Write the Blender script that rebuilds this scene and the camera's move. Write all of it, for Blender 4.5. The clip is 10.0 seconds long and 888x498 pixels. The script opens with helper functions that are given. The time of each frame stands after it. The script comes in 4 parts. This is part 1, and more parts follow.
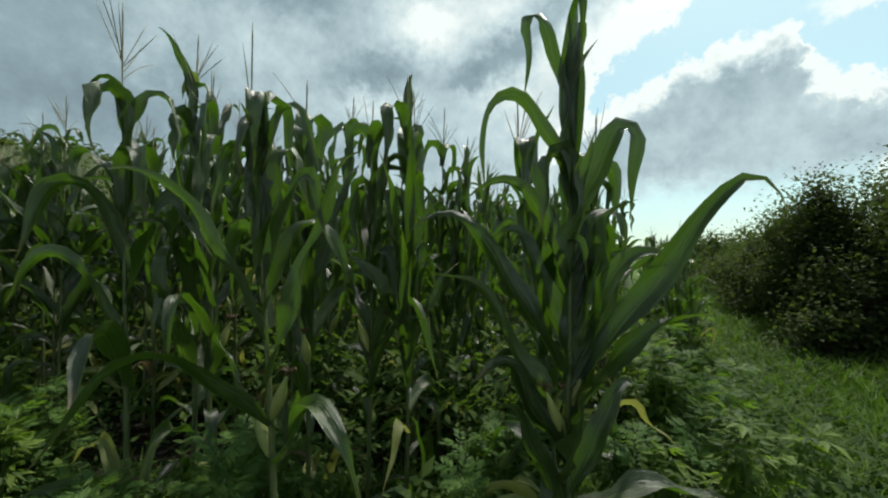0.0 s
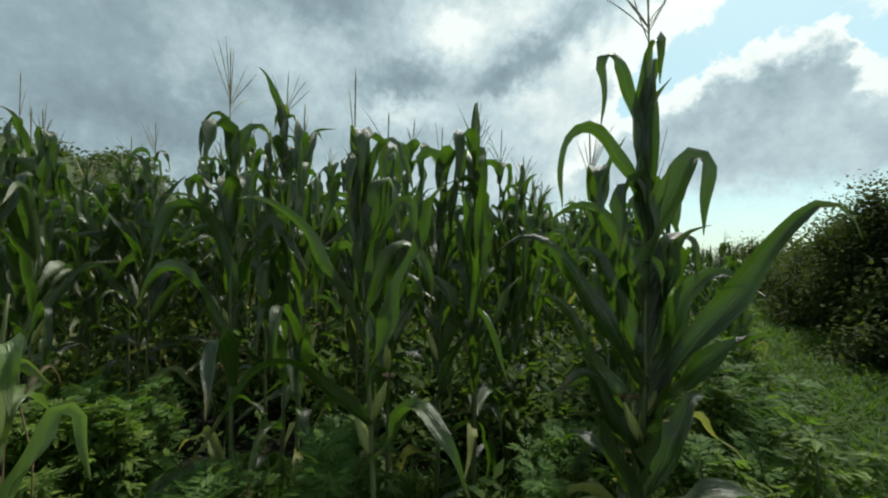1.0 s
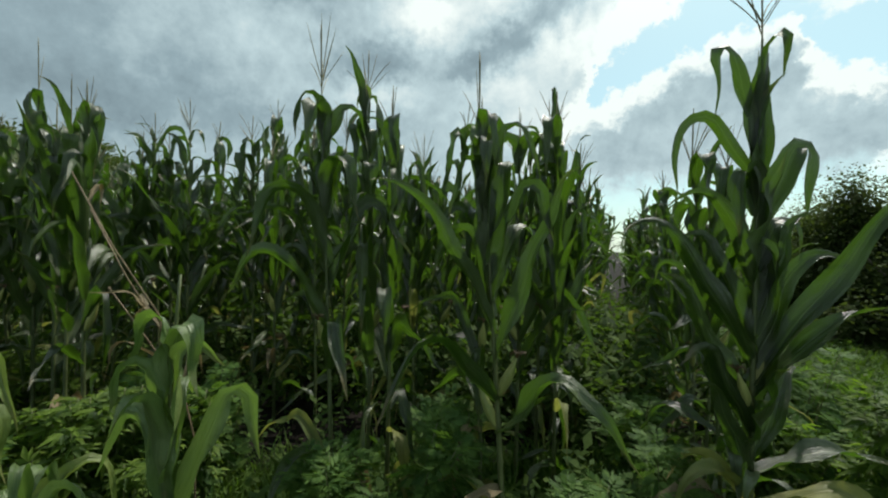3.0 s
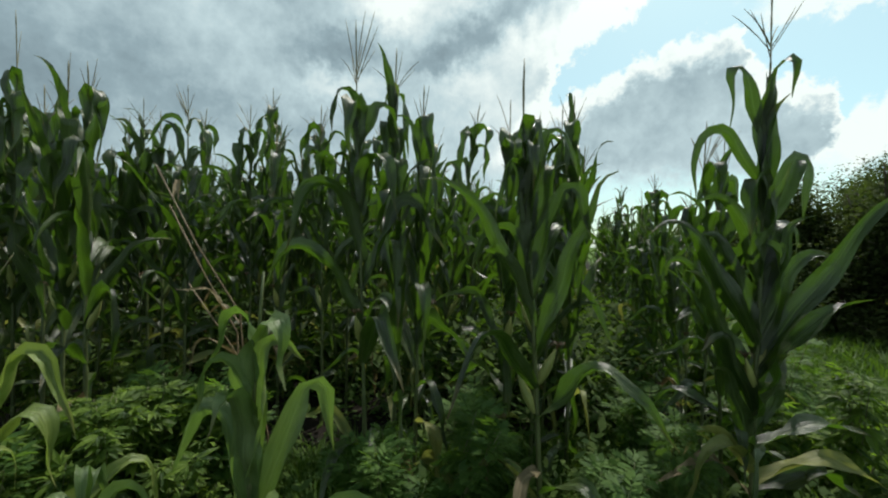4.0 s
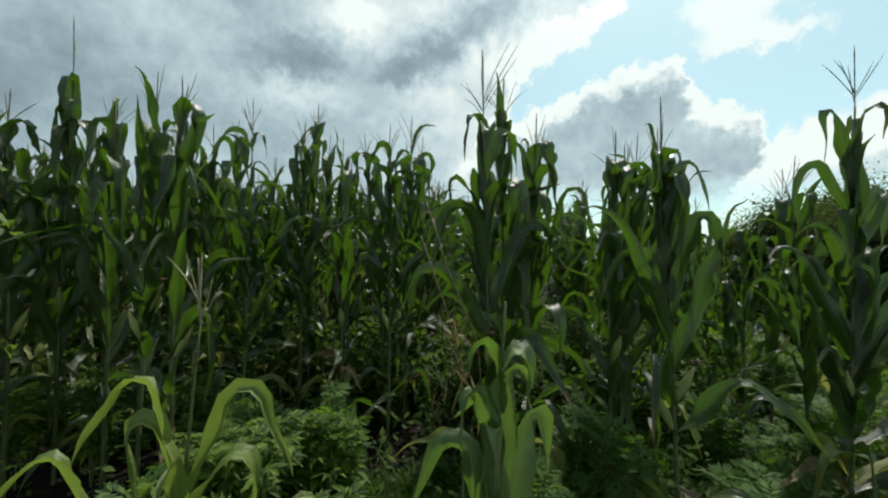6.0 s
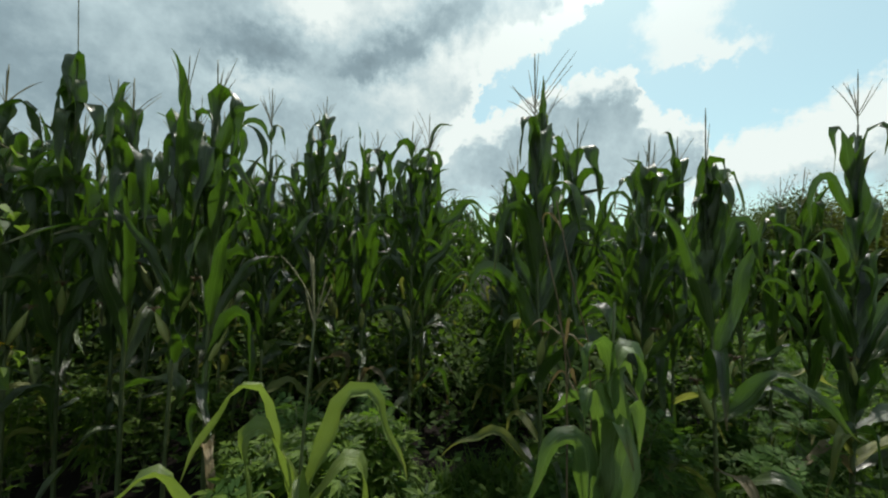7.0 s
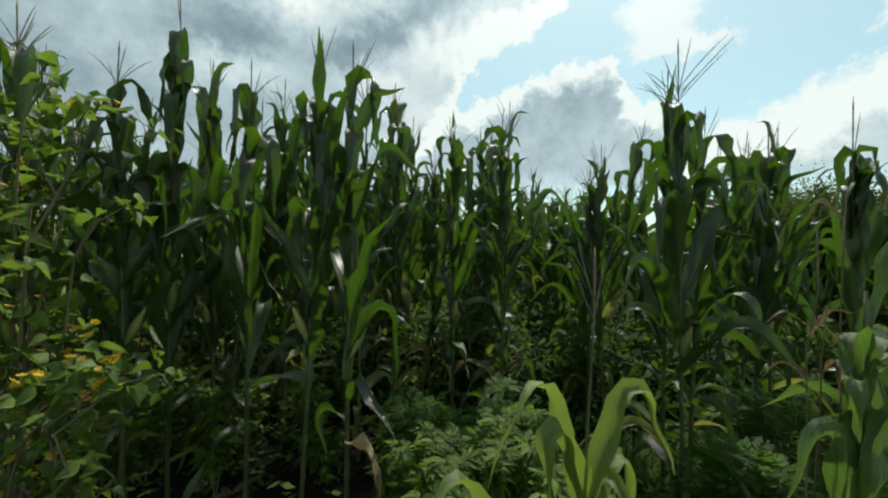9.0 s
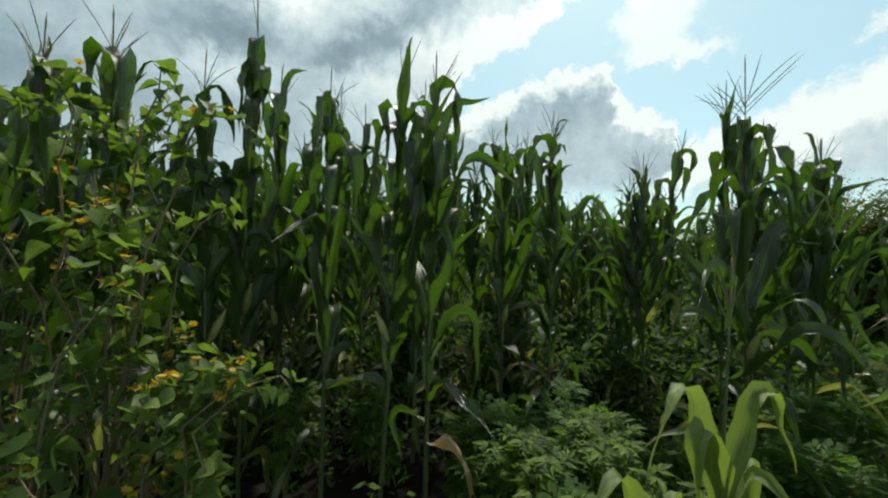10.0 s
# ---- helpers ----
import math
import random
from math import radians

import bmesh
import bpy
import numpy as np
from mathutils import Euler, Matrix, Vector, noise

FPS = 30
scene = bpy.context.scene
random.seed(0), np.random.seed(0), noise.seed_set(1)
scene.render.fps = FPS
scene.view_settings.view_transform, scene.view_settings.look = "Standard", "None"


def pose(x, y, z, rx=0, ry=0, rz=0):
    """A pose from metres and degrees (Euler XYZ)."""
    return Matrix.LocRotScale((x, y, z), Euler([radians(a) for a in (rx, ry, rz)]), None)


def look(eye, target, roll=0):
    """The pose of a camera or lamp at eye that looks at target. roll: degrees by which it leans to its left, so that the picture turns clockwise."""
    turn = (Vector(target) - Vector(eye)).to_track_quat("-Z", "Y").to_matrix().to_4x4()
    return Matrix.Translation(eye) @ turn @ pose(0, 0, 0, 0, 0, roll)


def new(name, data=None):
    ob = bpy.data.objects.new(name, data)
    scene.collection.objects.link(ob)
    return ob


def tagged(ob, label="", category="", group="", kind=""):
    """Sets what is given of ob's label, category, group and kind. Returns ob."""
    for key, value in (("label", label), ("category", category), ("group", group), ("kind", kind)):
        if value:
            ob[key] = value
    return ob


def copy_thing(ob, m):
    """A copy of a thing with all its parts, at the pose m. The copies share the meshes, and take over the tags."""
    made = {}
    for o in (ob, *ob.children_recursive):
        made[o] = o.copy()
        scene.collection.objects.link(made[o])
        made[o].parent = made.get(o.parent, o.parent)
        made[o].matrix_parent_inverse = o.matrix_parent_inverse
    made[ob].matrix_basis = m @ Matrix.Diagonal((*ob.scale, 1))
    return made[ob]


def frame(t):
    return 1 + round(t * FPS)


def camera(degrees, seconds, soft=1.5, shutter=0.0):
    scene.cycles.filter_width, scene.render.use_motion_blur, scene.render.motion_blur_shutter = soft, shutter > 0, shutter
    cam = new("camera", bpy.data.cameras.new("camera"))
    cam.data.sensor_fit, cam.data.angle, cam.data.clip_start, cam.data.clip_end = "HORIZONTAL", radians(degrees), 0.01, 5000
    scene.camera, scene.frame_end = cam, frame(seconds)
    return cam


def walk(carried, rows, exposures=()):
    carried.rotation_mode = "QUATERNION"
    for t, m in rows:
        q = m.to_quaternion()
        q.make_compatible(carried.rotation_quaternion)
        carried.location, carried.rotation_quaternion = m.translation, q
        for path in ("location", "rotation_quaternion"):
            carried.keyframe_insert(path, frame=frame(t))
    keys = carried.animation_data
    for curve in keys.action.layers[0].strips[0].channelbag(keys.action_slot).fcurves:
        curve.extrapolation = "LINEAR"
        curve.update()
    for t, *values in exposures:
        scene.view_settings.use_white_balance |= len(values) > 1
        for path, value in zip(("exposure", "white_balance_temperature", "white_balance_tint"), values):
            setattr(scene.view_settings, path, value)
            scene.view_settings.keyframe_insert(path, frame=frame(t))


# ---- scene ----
# ---- camera ----
cam = camera(98.9, 10.0, soft=2.1)
METRES, EYE, TILT, LEAN, TURN = 4.0, 1.5, 1.0, 0.0, 0.0
ROWS = [
    (0.0, 0.0, 0.0, 0.0, -0.0, 0.0, 0.0),
    (0.5, -0.0188, -0.0223, 0.012, 2.59, 1.31, 0.11),
    (1.0, -0.059, -0.0399, 0.0146, 3.67, 0.77, -0.29),
    (1.5, -0.1051, -0.0518, 0.0113, 1.05, -0.58, -0.4),
    (2.0, -0.1416, -0.055, 0.012, -1.25, -0.3, -0.35),
    (2.5, -0.1799, -0.0506, 0.0073, 1.43, -0.57, -0.23),
    (4.0, -0.3112, -0.0689, 0.0117, -5.77, -2.03, -1.04),
    (4.5, -0.3606, -0.0665, 0.0106, -5.61, -1.95, -0.87),
    (5.0, -0.405, -0.0577, 0.0185, -7.06, -2.06, -0.96),
    (5.5, -0.464, -0.0498, 0.018, -9.31, -1.67, -1.35),
    (6.0, -0.5275, -0.0458, 0.0227, -11.41, -0.19, -1.24),
    (7.5, -0.7013, 0.0009, 0.0203, -19.82, -0.56, -2.01),
    (8.0, -0.7562, 0.0166, 0.0222, -21.36, -0.85, -1.89),
    (8.5, -0.803, 0.0351, 0.0171, -19.64, -1.18, -1.71),
    (9.0, -0.8431, 0.0635, 0.0155, -19.5, -1.64, -1.51),
    (9.5, -0.8863, 0.0811, 0.0147, -19.33, -2.08, -1.82),
    (10.0, -0.9515, 0.0901, 0.0151, -20.34, -1.13, -2.05),
]
walk(cam, [(t, pose(0, 0, EYE, TILT, LEAN, TURN) @ pose(METRES * x, METRES * y, METRES * z, 90 + pitch, roll, yaw)) for t, x, y, z, yaw, pitch, roll in ROWS],
     exposures=((0.0, 0.0), (5.0, 0.0), (6.0, -0.04), (7.5, -0.12), (8.5, -0.10), (10.0, -0.03)))


# ---- sky, sun and exposure ----
SUN_BEARING, SUN_HEIGHT = 40.0, 57.0      # degrees to the right of ahead, and above the horizon
scene.view_settings.exposure = 0.0


class Nodes:
    """Short hand for building node graphs."""

    def __init__(self, tree):
        self.tree = tree
        tree.nodes.clear()

    def add(self, kind):
        return self.tree.nodes.new(kind)

    def put(self, socket, value):
        if isinstance(value, bpy.types.NodeSocket):
            self.tree.links.new(value, socket)
        else:
            socket.default_value = value

    def math(self, op, a, b=0.0, c=0.0, clamp=False):
        node = self.add("ShaderNodeMath")
        node.operation, node.use_clamp = op, clamp
        for socket, value in zip(node.inputs, (a, b, c)):
            self.put(socket, value)
        return node.outputs[0]

    def total(self, *terms):
        out = terms[0]
        for t in terms[1:]:
            out = self.math("ADD", out, t)
        return out

    def ramp(self, fac, stops, interp="LINEAR"):
        node = self.add("ShaderNodeValToRGB")
        node.color_ramp.interpolation = interp
        els = node.color_ramp.elements
        while len(els) < len(stops):
            els.new(0.5)
        for el, (p, c) in zip(els, stops):
            el.position = p
            el.color = (*c, 1) if len(c) == 3 else c
        self.put(node.inputs[0], fac)
        return node.outputs[0]

    def mix(self, fac, a, b, blend="MIX"):
        node = self.add("ShaderNodeMix")
        node.data_type, node.blend_type = "RGBA", blend
        self.put(node.inputs[0], fac)
        for socket, value in ((node.inputs[6], a), (node.inputs[7], b)):
            self.put(socket, (*value, 1) if isinstance(value, tuple) and len(value) == 3 else value)
        return node.outputs[2]

    def noise(self, vector, scale, detail=4.0, rough=0.55, lac=2.0, distortion=0.0):
        node = self.add("ShaderNodeTexNoise")
        if vector is not None:
            self.put(node.inputs["Vector"], vector)
        node.inputs["Scale"].default_value = scale
        node.inputs["Detail"].default_value = detail
        node.inputs["Roughness"].default_value = rough
        node.inputs["Lacunarity"].default_value = lac
        node.inputs["Distortion"].default_value = distortion
        return node.outputs["Fac"]


def build_world():
    world = bpy.data.worlds.new("sky")
    scene.world = world
    world.use_nodes = True
    n = Nodes(world.node_tree)
    way = n.add("ShaderNodeTexCoord").outputs["Generated"]
    split = n.add("ShaderNodeSeparateXYZ")
    n.put(split.inputs[0], way)
    dx, dy, dz = split.outputs
    rad = 57.29578
    # bearing to the right and height over the horizon, in degrees, softly warped
    fine1 = n.math("MULTIPLY", n.math("SUBTRACT", n.noise(way, 24.0, 9.0, 0.62), 0.5), 6.5)
    fine2 = n.math("MULTIPLY", n.math("SUBTRACT", n.noise(way, 26.3, 9.0, 0.62), 0.5), 6.5)
    az = n.math("ADD", n.math("MULTIPLY", n.math("ARCTAN2", dx, dy), rad), fine1)
    el = n.math("ADD", n.math("MULTIPLY", n.math("ARCSINE", dz), rad), fine2)

    def blob(a0, e0, sa, se, tilt=0.0):
        ca, sn = math.cos(radians(tilt)), math.sin(radians(tilt))
        da, de = n.math("SUBTRACT", az, a0), n.math("SUBTRACT", el, e0)
        p = n.math("ADD", n.math("MULTIPLY", da, ca / sa), n.math("MULTIPLY", de, sn / sa))
        q = n.math("ADD", n.math("MULTIPLY", da, -sn / se), n.math("MULTIPLY", de, ca / se))
        r = n.math("ADD", n.math("MULTIPLY", p, p), n.math("MULTIPLY", q, q))
        return n.math("EXPONENT", n.math("MULTIPLY", r, -1.0))

    def weighted(*rows):
        return n.total(*[n.math("MULTIPLY", blob(*r[1:]), r[0]) for r in rows])

    def edge(*stops):
        """The height of a cloud's edge over each bearing."""
        share = n.math("DIVIDE", n.math("ADD", az, 20.0), 120.0, clamp=True)
        ramp = n.ramp(share, [((a + 20) / 120, (e / 60, e / 60, e / 60)) for a, e in stops])
        return n.math("MULTIPLY", ramp, 60.0)

    def step(value, low, high):
        node = n.add("ShaderNodeMapRange")
        node.interpolation_type = "SMOOTHSTEP"
        for socket, v in zip(node.inputs, (value, low, high, 0.0, 1.0)):
            n.put(socket, v)
        return node.outputs[0]

    puffs = n.noise(way, 9.0, 10.0, 0.60)
    broad = n.noise(way, 2.6, 5.0, 0.5)
    curds = n.noise(way, 30.0, 8.0, 0.62)
    # three clouds: a grey ceiling above, a cumulus bank low ahead, a bright bank low to the right
    above = n.math("SUBTRACT", el, edge((-20, 2), (16, 12), (20.5, 17.5), (22.5, 24.0), (25, 25.0), (27, 26.4), (30, 26.6), (32, 28.4), (36, 30.2), (39, 32.4), (44, 37), (60, 48)))
    bank = n.math("SUBTRACT", edge((5, 13), (15.5, 16.5), (21.5, 19.4), (26.5, 21.2), (30, 22.8), (33, 23.9), (36, 24.7), (41, 25.3), (43, 24.6), (44.2, 21.6), (47, 19.0), (50.5, 17.1), (52.5, 13.0), (56, 6.0)), el)
    low = n.math("SUBTRACT", edge((44, 2), (51, 12), (54, 15.6), (62, 16.8), (65, 18.2), (68, 19.8), (71, 20.6), (80, 24), (95, 30)), el)
    puff = weighted((1.0, 48.5, 29.0, 5.0, 4.0, 10.0), (0.9, 51.5, 24.6, 5.5, 1.6, -4.0), (0.8, 70.0, 22.3, 3.0, 1.3, 15.0), (0.7, 70.0, 34.0, 12.0, 5.0))
    rag = n.math("MULTIPLY", n.math("SUBTRACT", curds, 0.5), 2.2)
    c_above, c_bank = step(n.math("ADD", above, rag), -0.35, 0.9), step(n.math("ADD", bank, rag), -0.4, 0.7)
    c_low = step(n.math("ADD", low, rag), -0.5, 1.6)
    c_puff = n.math("MULTIPLY", step(n.math("ADD", puff, n.math("MULTIPLY", rag, 0.25)), 0.22, 0.75), 0.9)
    cover = n.math("MAXIMUM", n.math("MAXIMUM", c_above, c_bank), n.math("MAXIMUM", c_low, c_puff))
    # towards the sun the cloud is bright, away from it grey; sunlit edges shine, thick parts are dark
    glow = weighted((0.24, SUN_BEARING - 12.0, 40.0, 34.0, 20.0))
    dark = weighted((0.30, -22.0, 34.5, 10.0, 4.0), (0.32, -10.0, 25.6, 5.5, 2.6, 8.0), (0.22, 3.5, 25.0, 3.6, 2.0), (0.34, 12.0, 29.2, 9.0, 2.5, 28.0), (0.16, -40.0, 16.5, 16.0, 3.0), (0.10, -48.0, 33.0, 14.0, 4.0),
                    (0.10, -14.0, 15.0, 14.0, 3.0), (0.14, 20.0, 33.5, 5.0, 3.0), (0.13, -47.0, 22.0, 14.0, 12.0))
    bright = weighted((0.44, -2.5, 31.5, 5.0, 2.8), (0.20, 7.0, 33.0, 3.5, 2.2), (0.22, -10.0, 21.3, 7.0, 1.8, 4.0), (0.24, 8.6, 22.6, 6.0, 2.2), (0.26, 18.6, 26.5, 5.0, 2.6), (0.24, 26.5, 29.0, 5.5, 3.0),
                      (0.22, 15.0, 18.6, 6.0, 2.6), (0.10, -32.0, 27.0, 8.0, 4.0), (0.10, 2.0, 14.0, 14.0, 5.0))
    grain = n.total(n.math("MULTIPLY", n.math("SUBTRACT", puffs, 0.5), 0.42), n.math("MULTIPLY", n.math("SUBTRACT", broad, 0.5), 0.30), n.math("MULTIPLY", n.math("SUBTRACT", curds, 0.5), 0.28))
    t_above = n.total(grain, n.math("MULTIPLY", dark, -1.0), bright, glow, 0.46, n.math("MULTIPLY", step(above, 6.0, 0.5), n.math("MULTIPLY", step(az, 8.0, 20.0), 0.62)))
    inner = step(n.math("ADD", bank, n.math("MULTIPLY", n.math("SUBTRACT", puffs, 0.5), 9.0)), 0.8, 4.2)
    t_bank = n.total(grain, 1.0, n.math("MULTIPLY", inner, -0.54), n.math("MULTIPLY", step(bank, 6.0, 13.0), 0.14), weighted((0.55, 48.0, 18.0, 3.2, 2.6), (-0.12, 31.0, 11.5, 9.0, 2.0), (0.30, 14.0, 13.0, 4.0, 6.0)))
    t_low = n.total(grain, 1.0, n.math("MULTIPLY", step(low, 4.5, 8.0), -0.42))
    fbank = n.math("MULTIPLY", c_bank, n.math("SUBTRACT", 1.0, n.math("MULTIPLY", c_above, step(az, 21.0, 15.0))))
    tone = n.mix(c_low, n.mix(fbank, n.mix(c_puff, t_above, (0.93, 0.93, 0.93)), t_bank), t_low)
    cloud = n.ramp(tone, [(0.04, (0.18, 0.25, 0.285)), (0.32, (0.305, 0.415, 0.46)), (0.56, (0.525, 0.67, 0.705)), (0.91, (0.93, 1.02, 0.985))])
    # haze takes over near the horizon on the sunny side
    cover = n.math("MULTIPLY", cover, n.math("SUBTRACT", 1.0, n.math("MULTIPLY", n.math("MULTIPLY", step(el, 10.5, 6.5), step(az, 8.0, 22.0)), 0.75)))
    sky = n.add("ShaderNodeTexSky")
    sky.sky_type, sky.sun_disc = "NISHITA", False
    sky.sun_elevation, sky.sun_rotation = radians(SUN_HEIGHT), radians(SUN_BEARING)
    sky.altitude, sky.air_density, sky.dust_density, sky.ozone_density = 300.0, 1.0, 1.6, 1.0
    clear = n.add("ShaderNodeBackground")
    n.put(clear.inputs[0], n.mix(0.45, n.mix(1.0, sky.outputs[0], (0.98, 1.20, 0.98), "MULTIPLY"), (3.5, 4.8, 5.05)))
    clear.inputs[1].default_value = 0.16
    clouds = n.add("ShaderNodeBackground")
    n.put(clouds.inputs[0], cloud)
    b, h = radians(SUN_BEARING), radians(SUN_HEIGHT)
    dot = n.add("ShaderNodeVectorMath")
    dot.operation = "DOT_PRODUCT"
    n.put(dot.inputs[0], way)
    dot.inputs[1].default_value = (math.sin(b) * math.cos(h), math.cos(b) * math.cos(h), math.sin(h))
    veil = n.math("EXPONENT", n.math("MULTIPLY", n.math("SUBTRACT", dot.outputs["Value"], 1.0), 36.0))
    n.put(clouds.inputs[1], n.math("ADD", n.math("MULTIPLY", veil, 5.0), 1.0))
    both = n.add("ShaderNodeMixShader")
    n.put(both.inputs[0], cover)
    n.put(both.inputs[1], clear.outputs[0])
    n.put(both.inputs[2], clouds.outputs[0])
    out = n.add("ShaderNodeOutputWorld")
    n.put(out.inputs[0], both.outputs[0])


build_world()

sun_data = bpy.data.lights.new("sun", "SUN")
sun_data.energy, sun_data.angle, sun_data.color = 5.0, radians(2.5), (1.0, 0.95, 0.86)
sun_lamp = new("sun", sun_data)
b, h = radians(SUN_BEARING), radians(SUN_HEIGHT)
sun_lamp.matrix_world = look(Vector((math.sin(b) * math.cos(h), math.cos(b) * math.cos(h), math.sin(h))) * 60, (0, 0, 0))


# ---- materials ----
def foliage(name, dark, light, through_colour, gloss=0.42, share=0.34, veins=False, rib=None, blotch=None, scale=9.0, islands=False, sheen=0.5):
    """A leaf: a glossy upper layer over a thin blade that lets light through."""
    m = bpy.data.materials.new(name)
    m.use_nodes = True
    n = Nodes(m.node_tree)
    tex = n.add("ShaderNodeTexCoord")
    info = n.add("ShaderNodeObjectInfo")
    grain = n.noise(tex.outputs["Object"], scale, 5.0, 0.6)
    chance = n.add("ShaderNodeNewGeometry").outputs["Random Per Island"] if islands else info.outputs["Random"]
    blend = n.total(n.math("MULTIPLY", grain, 0.9), n.math("MULTIPLY", chance, 0.85), -0.44)
    colour = n.mix(n.math("ADD", blend, 0.0, clamp=True), dark, light)
    if blotch:
        spots = n.ramp(n.noise(tex.outputs["Object"], 5.5, 6.0, 0.65), [(0.60, (0, 0, 0)), (0.74, (1, 1, 1))])
        colour = n.mix(n.math("MULTIPLY", spots, 0.75), colour, blotch)
    bump_height = grain
    if veins:
        uv = n.add("ShaderNodeSeparateXYZ")
        n.put(uv.inputs[0], tex.outputs["UV"])
        across = n.math("ABSOLUTE", n.math("SUBTRACT", uv.outputs[0], 0.5))
        midrib = n.ramp(across, [(0.015, (1, 1, 1)), (0.05, (0, 0, 0))])
        lines = n.math("SINE", n.math("MULTIPLY", uv.outputs[0], 120.0))
        place = n.add("ShaderNodeCombineXYZ")
        n.put(place.inputs[0], n.math("MULTIPLY", uv.outputs[0], 5.0))
        n.put(place.inputs[1], n.math("MULTIPLY", uv.outputs[1], 3.5))
        n.put(place.inputs[2], n.math("MULTIPLY", chance, 40.0))
        streak = n.noise(place.outputs[0], 1.0, 4.0, 0.6)
        # light caught along the blade's ripples, put into the colour as paler streaks
        colour = n.mix(n.ramp(streak, [(0.42, (0, 0, 0)), (0.68, (0.5, 0.5, 0.5))]), colour, light)
        fleck = n.noise(place.outputs[0], 4.5, 4.0, 0.65)
        colour = n.mix(n.ramp(fleck, [(0.30, (0.55, 0.55, 0.55)), (0.52, (0, 0, 0))]), colour, dark)
        colour = n.mix(n.math("MULTIPLY", n.math("ADD", lines, 1.0), 0.05), colour, light)
        colour = n.mix(n.math("MULTIPLY", midrib, 0.40), colour, rib or light)
        tip = n.math("MULTIPLY", n.ramp(uv.outputs[1], [(0.80, (0, 0, 0)), (1.0, (1, 1, 1))]), n.ramp(grain, [(0.40, (0, 0, 0)), (0.62, (1, 1, 1))]))
        colour = n.mix(n.math("MULTIPLY", tip, 0.8), colour, (0.22, 0.15, 0.06))
        bump_height = n.total(n.math("MULTIPLY", lines, 0.06), n.math("MULTIPLY", grain, 1.6), n.math("MULTIPLY", streak, 3.2), n.math("MULTIPLY", fleck, 0.7), n.math("MULTIPLY", midrib, -0.8))
    bump = n.add("ShaderNodeBump")
    bump.inputs["Strength"].default_value = 0.6
    bump.inputs["Distance"].default_value = 0.007
    n.put(bump.inputs["Height"], bump_height)
    face = n.add("ShaderNodeBsdfPrincipled")
    n.put(face.inputs["Base Color"], colour)
    n.put(face.inputs["Roughness"], n.math("ADD", n.math("MULTIPLY", grain, 0.22), gloss - 0.1))
    face.inputs["Specular IOR Level"].default_value = sheen
    n.put(face.inputs["Normal"], bump.outputs[0])
    thin = n.add("ShaderNodeBsdfTranslucent")
    n.put(thin.inputs[0], n.mix(0.75, colour, through_colour))
    both = n.add("ShaderNodeMixShader")
    both.inputs[0].default_value = share
    n.put(both.inputs[1], face.outputs[0])
    n.put(both.inputs[2], thin.outputs[0])
    out = n.add("ShaderNodeOutputMaterial")
    n.put(out.inputs[0], both.outputs[0])
    return m


def solid(name, dark, light, rough=0.75, scale=14.0, stretch=(1, 1, 1), fine=90.0, bump_size=0.004, strength=0.5):
    """An opaque rough surface with stains at two scales."""
    m = bpy.data.materials.new(name)
    m.use_nodes = True
    n = Nodes(m.node_tree)
    tex = n.add("ShaderNodeTexCoord")
    place = n.add("ShaderNodeMapping")
    place.inputs["Scale"].default_value = stretch
    n.put(place.inputs[0], tex.outputs["Object"])
    coarse = n.noise(place.outputs[0], scale, 5.0, 0.6)
    small = n.noise(place.outputs[0], fine, 3.0, 0.6)
    info = n.add("ShaderNodeObjectInfo")
    blend = n.total(n.math("MULTIPLY", coarse, 1.0), n.math("MULTIPLY", small, 0.5), n.math("MULTIPLY", info.outputs["Random"], 0.4), -0.42)
    bump = n.add("ShaderNodeBump")
    bump.inputs["Strength"].default_value = strength
    bump.inputs["Distance"].default_value = bump_size
    n.put(bump.inputs["Height"], n.total(coarse, small))
    face = n.add("ShaderNodeBsdfPrincipled")
    n.put(face.inputs["Base Color"], n.mix(n.math("ADD", blend, 0.0, clamp=True), dark, light))
    face.inputs["Roughness"].default_value = rough
    n.put(face.inputs["Normal"], bump.outputs[0])
    out = n.add("ShaderNodeOutputMaterial")
    n.put(out.inputs[0], face.outputs[0])
    return m


CORN = foliage("corn_leaf", (0.004, 0.010, 0.003), (0.062, 0.090, 0.027), (0.125, 0.29, 0.010), 0.36, 0.23, True, (0.16, 0.22, 0.09), sheen=0.65)
CORN_YOUNG = foliage("young_corn_leaf", (0.042, 0.088, 0.022), (0.165, 0.220, 0.070), (0.18, 0.34, 0.03), 0.45, 0.30, True, (0.22, 0.30, 0.12), sheen=0.65)
CORN_LIME = foliage("lime_corn_leaf", (0.085, 0.135, 0.025), (0.19, 0.24, 0.06), (0.26, 0.38, 0.04), 0.45, 0.36, True, (0.28, 0.32, 0.14), (0.30, 0.28, 0.08), sheen=0.6)
CORN_PALE = foliage("yellowing_leaf", (0.08, 0.12, 0.025), (0.24, 0.24, 0.07), (0.27, 0.30, 0.045), 0.5, 0.4, True, (0.36, 0.33, 0.14), (0.30, 0.17, 0.06))
CORN_DRY = foliage("dry_leaf", (0.070, 0.055, 0.026), (0.25, 0.20, 0.105), (0.20, 0.15, 0.05), 0.65, 0.25, True, (0.36, 0.27, 0.15), (0.14, 0.05, 0.025))
CORN_MASS = foliage("corn_row_leaf", (0.004, 0.010, 0.003), (0.062, 0.090, 0.027), (0.125, 0.29, 0.010), 0.36, 0.23, True, (0.14, 0.20, 0.08), islands=True, sheen=0.65)
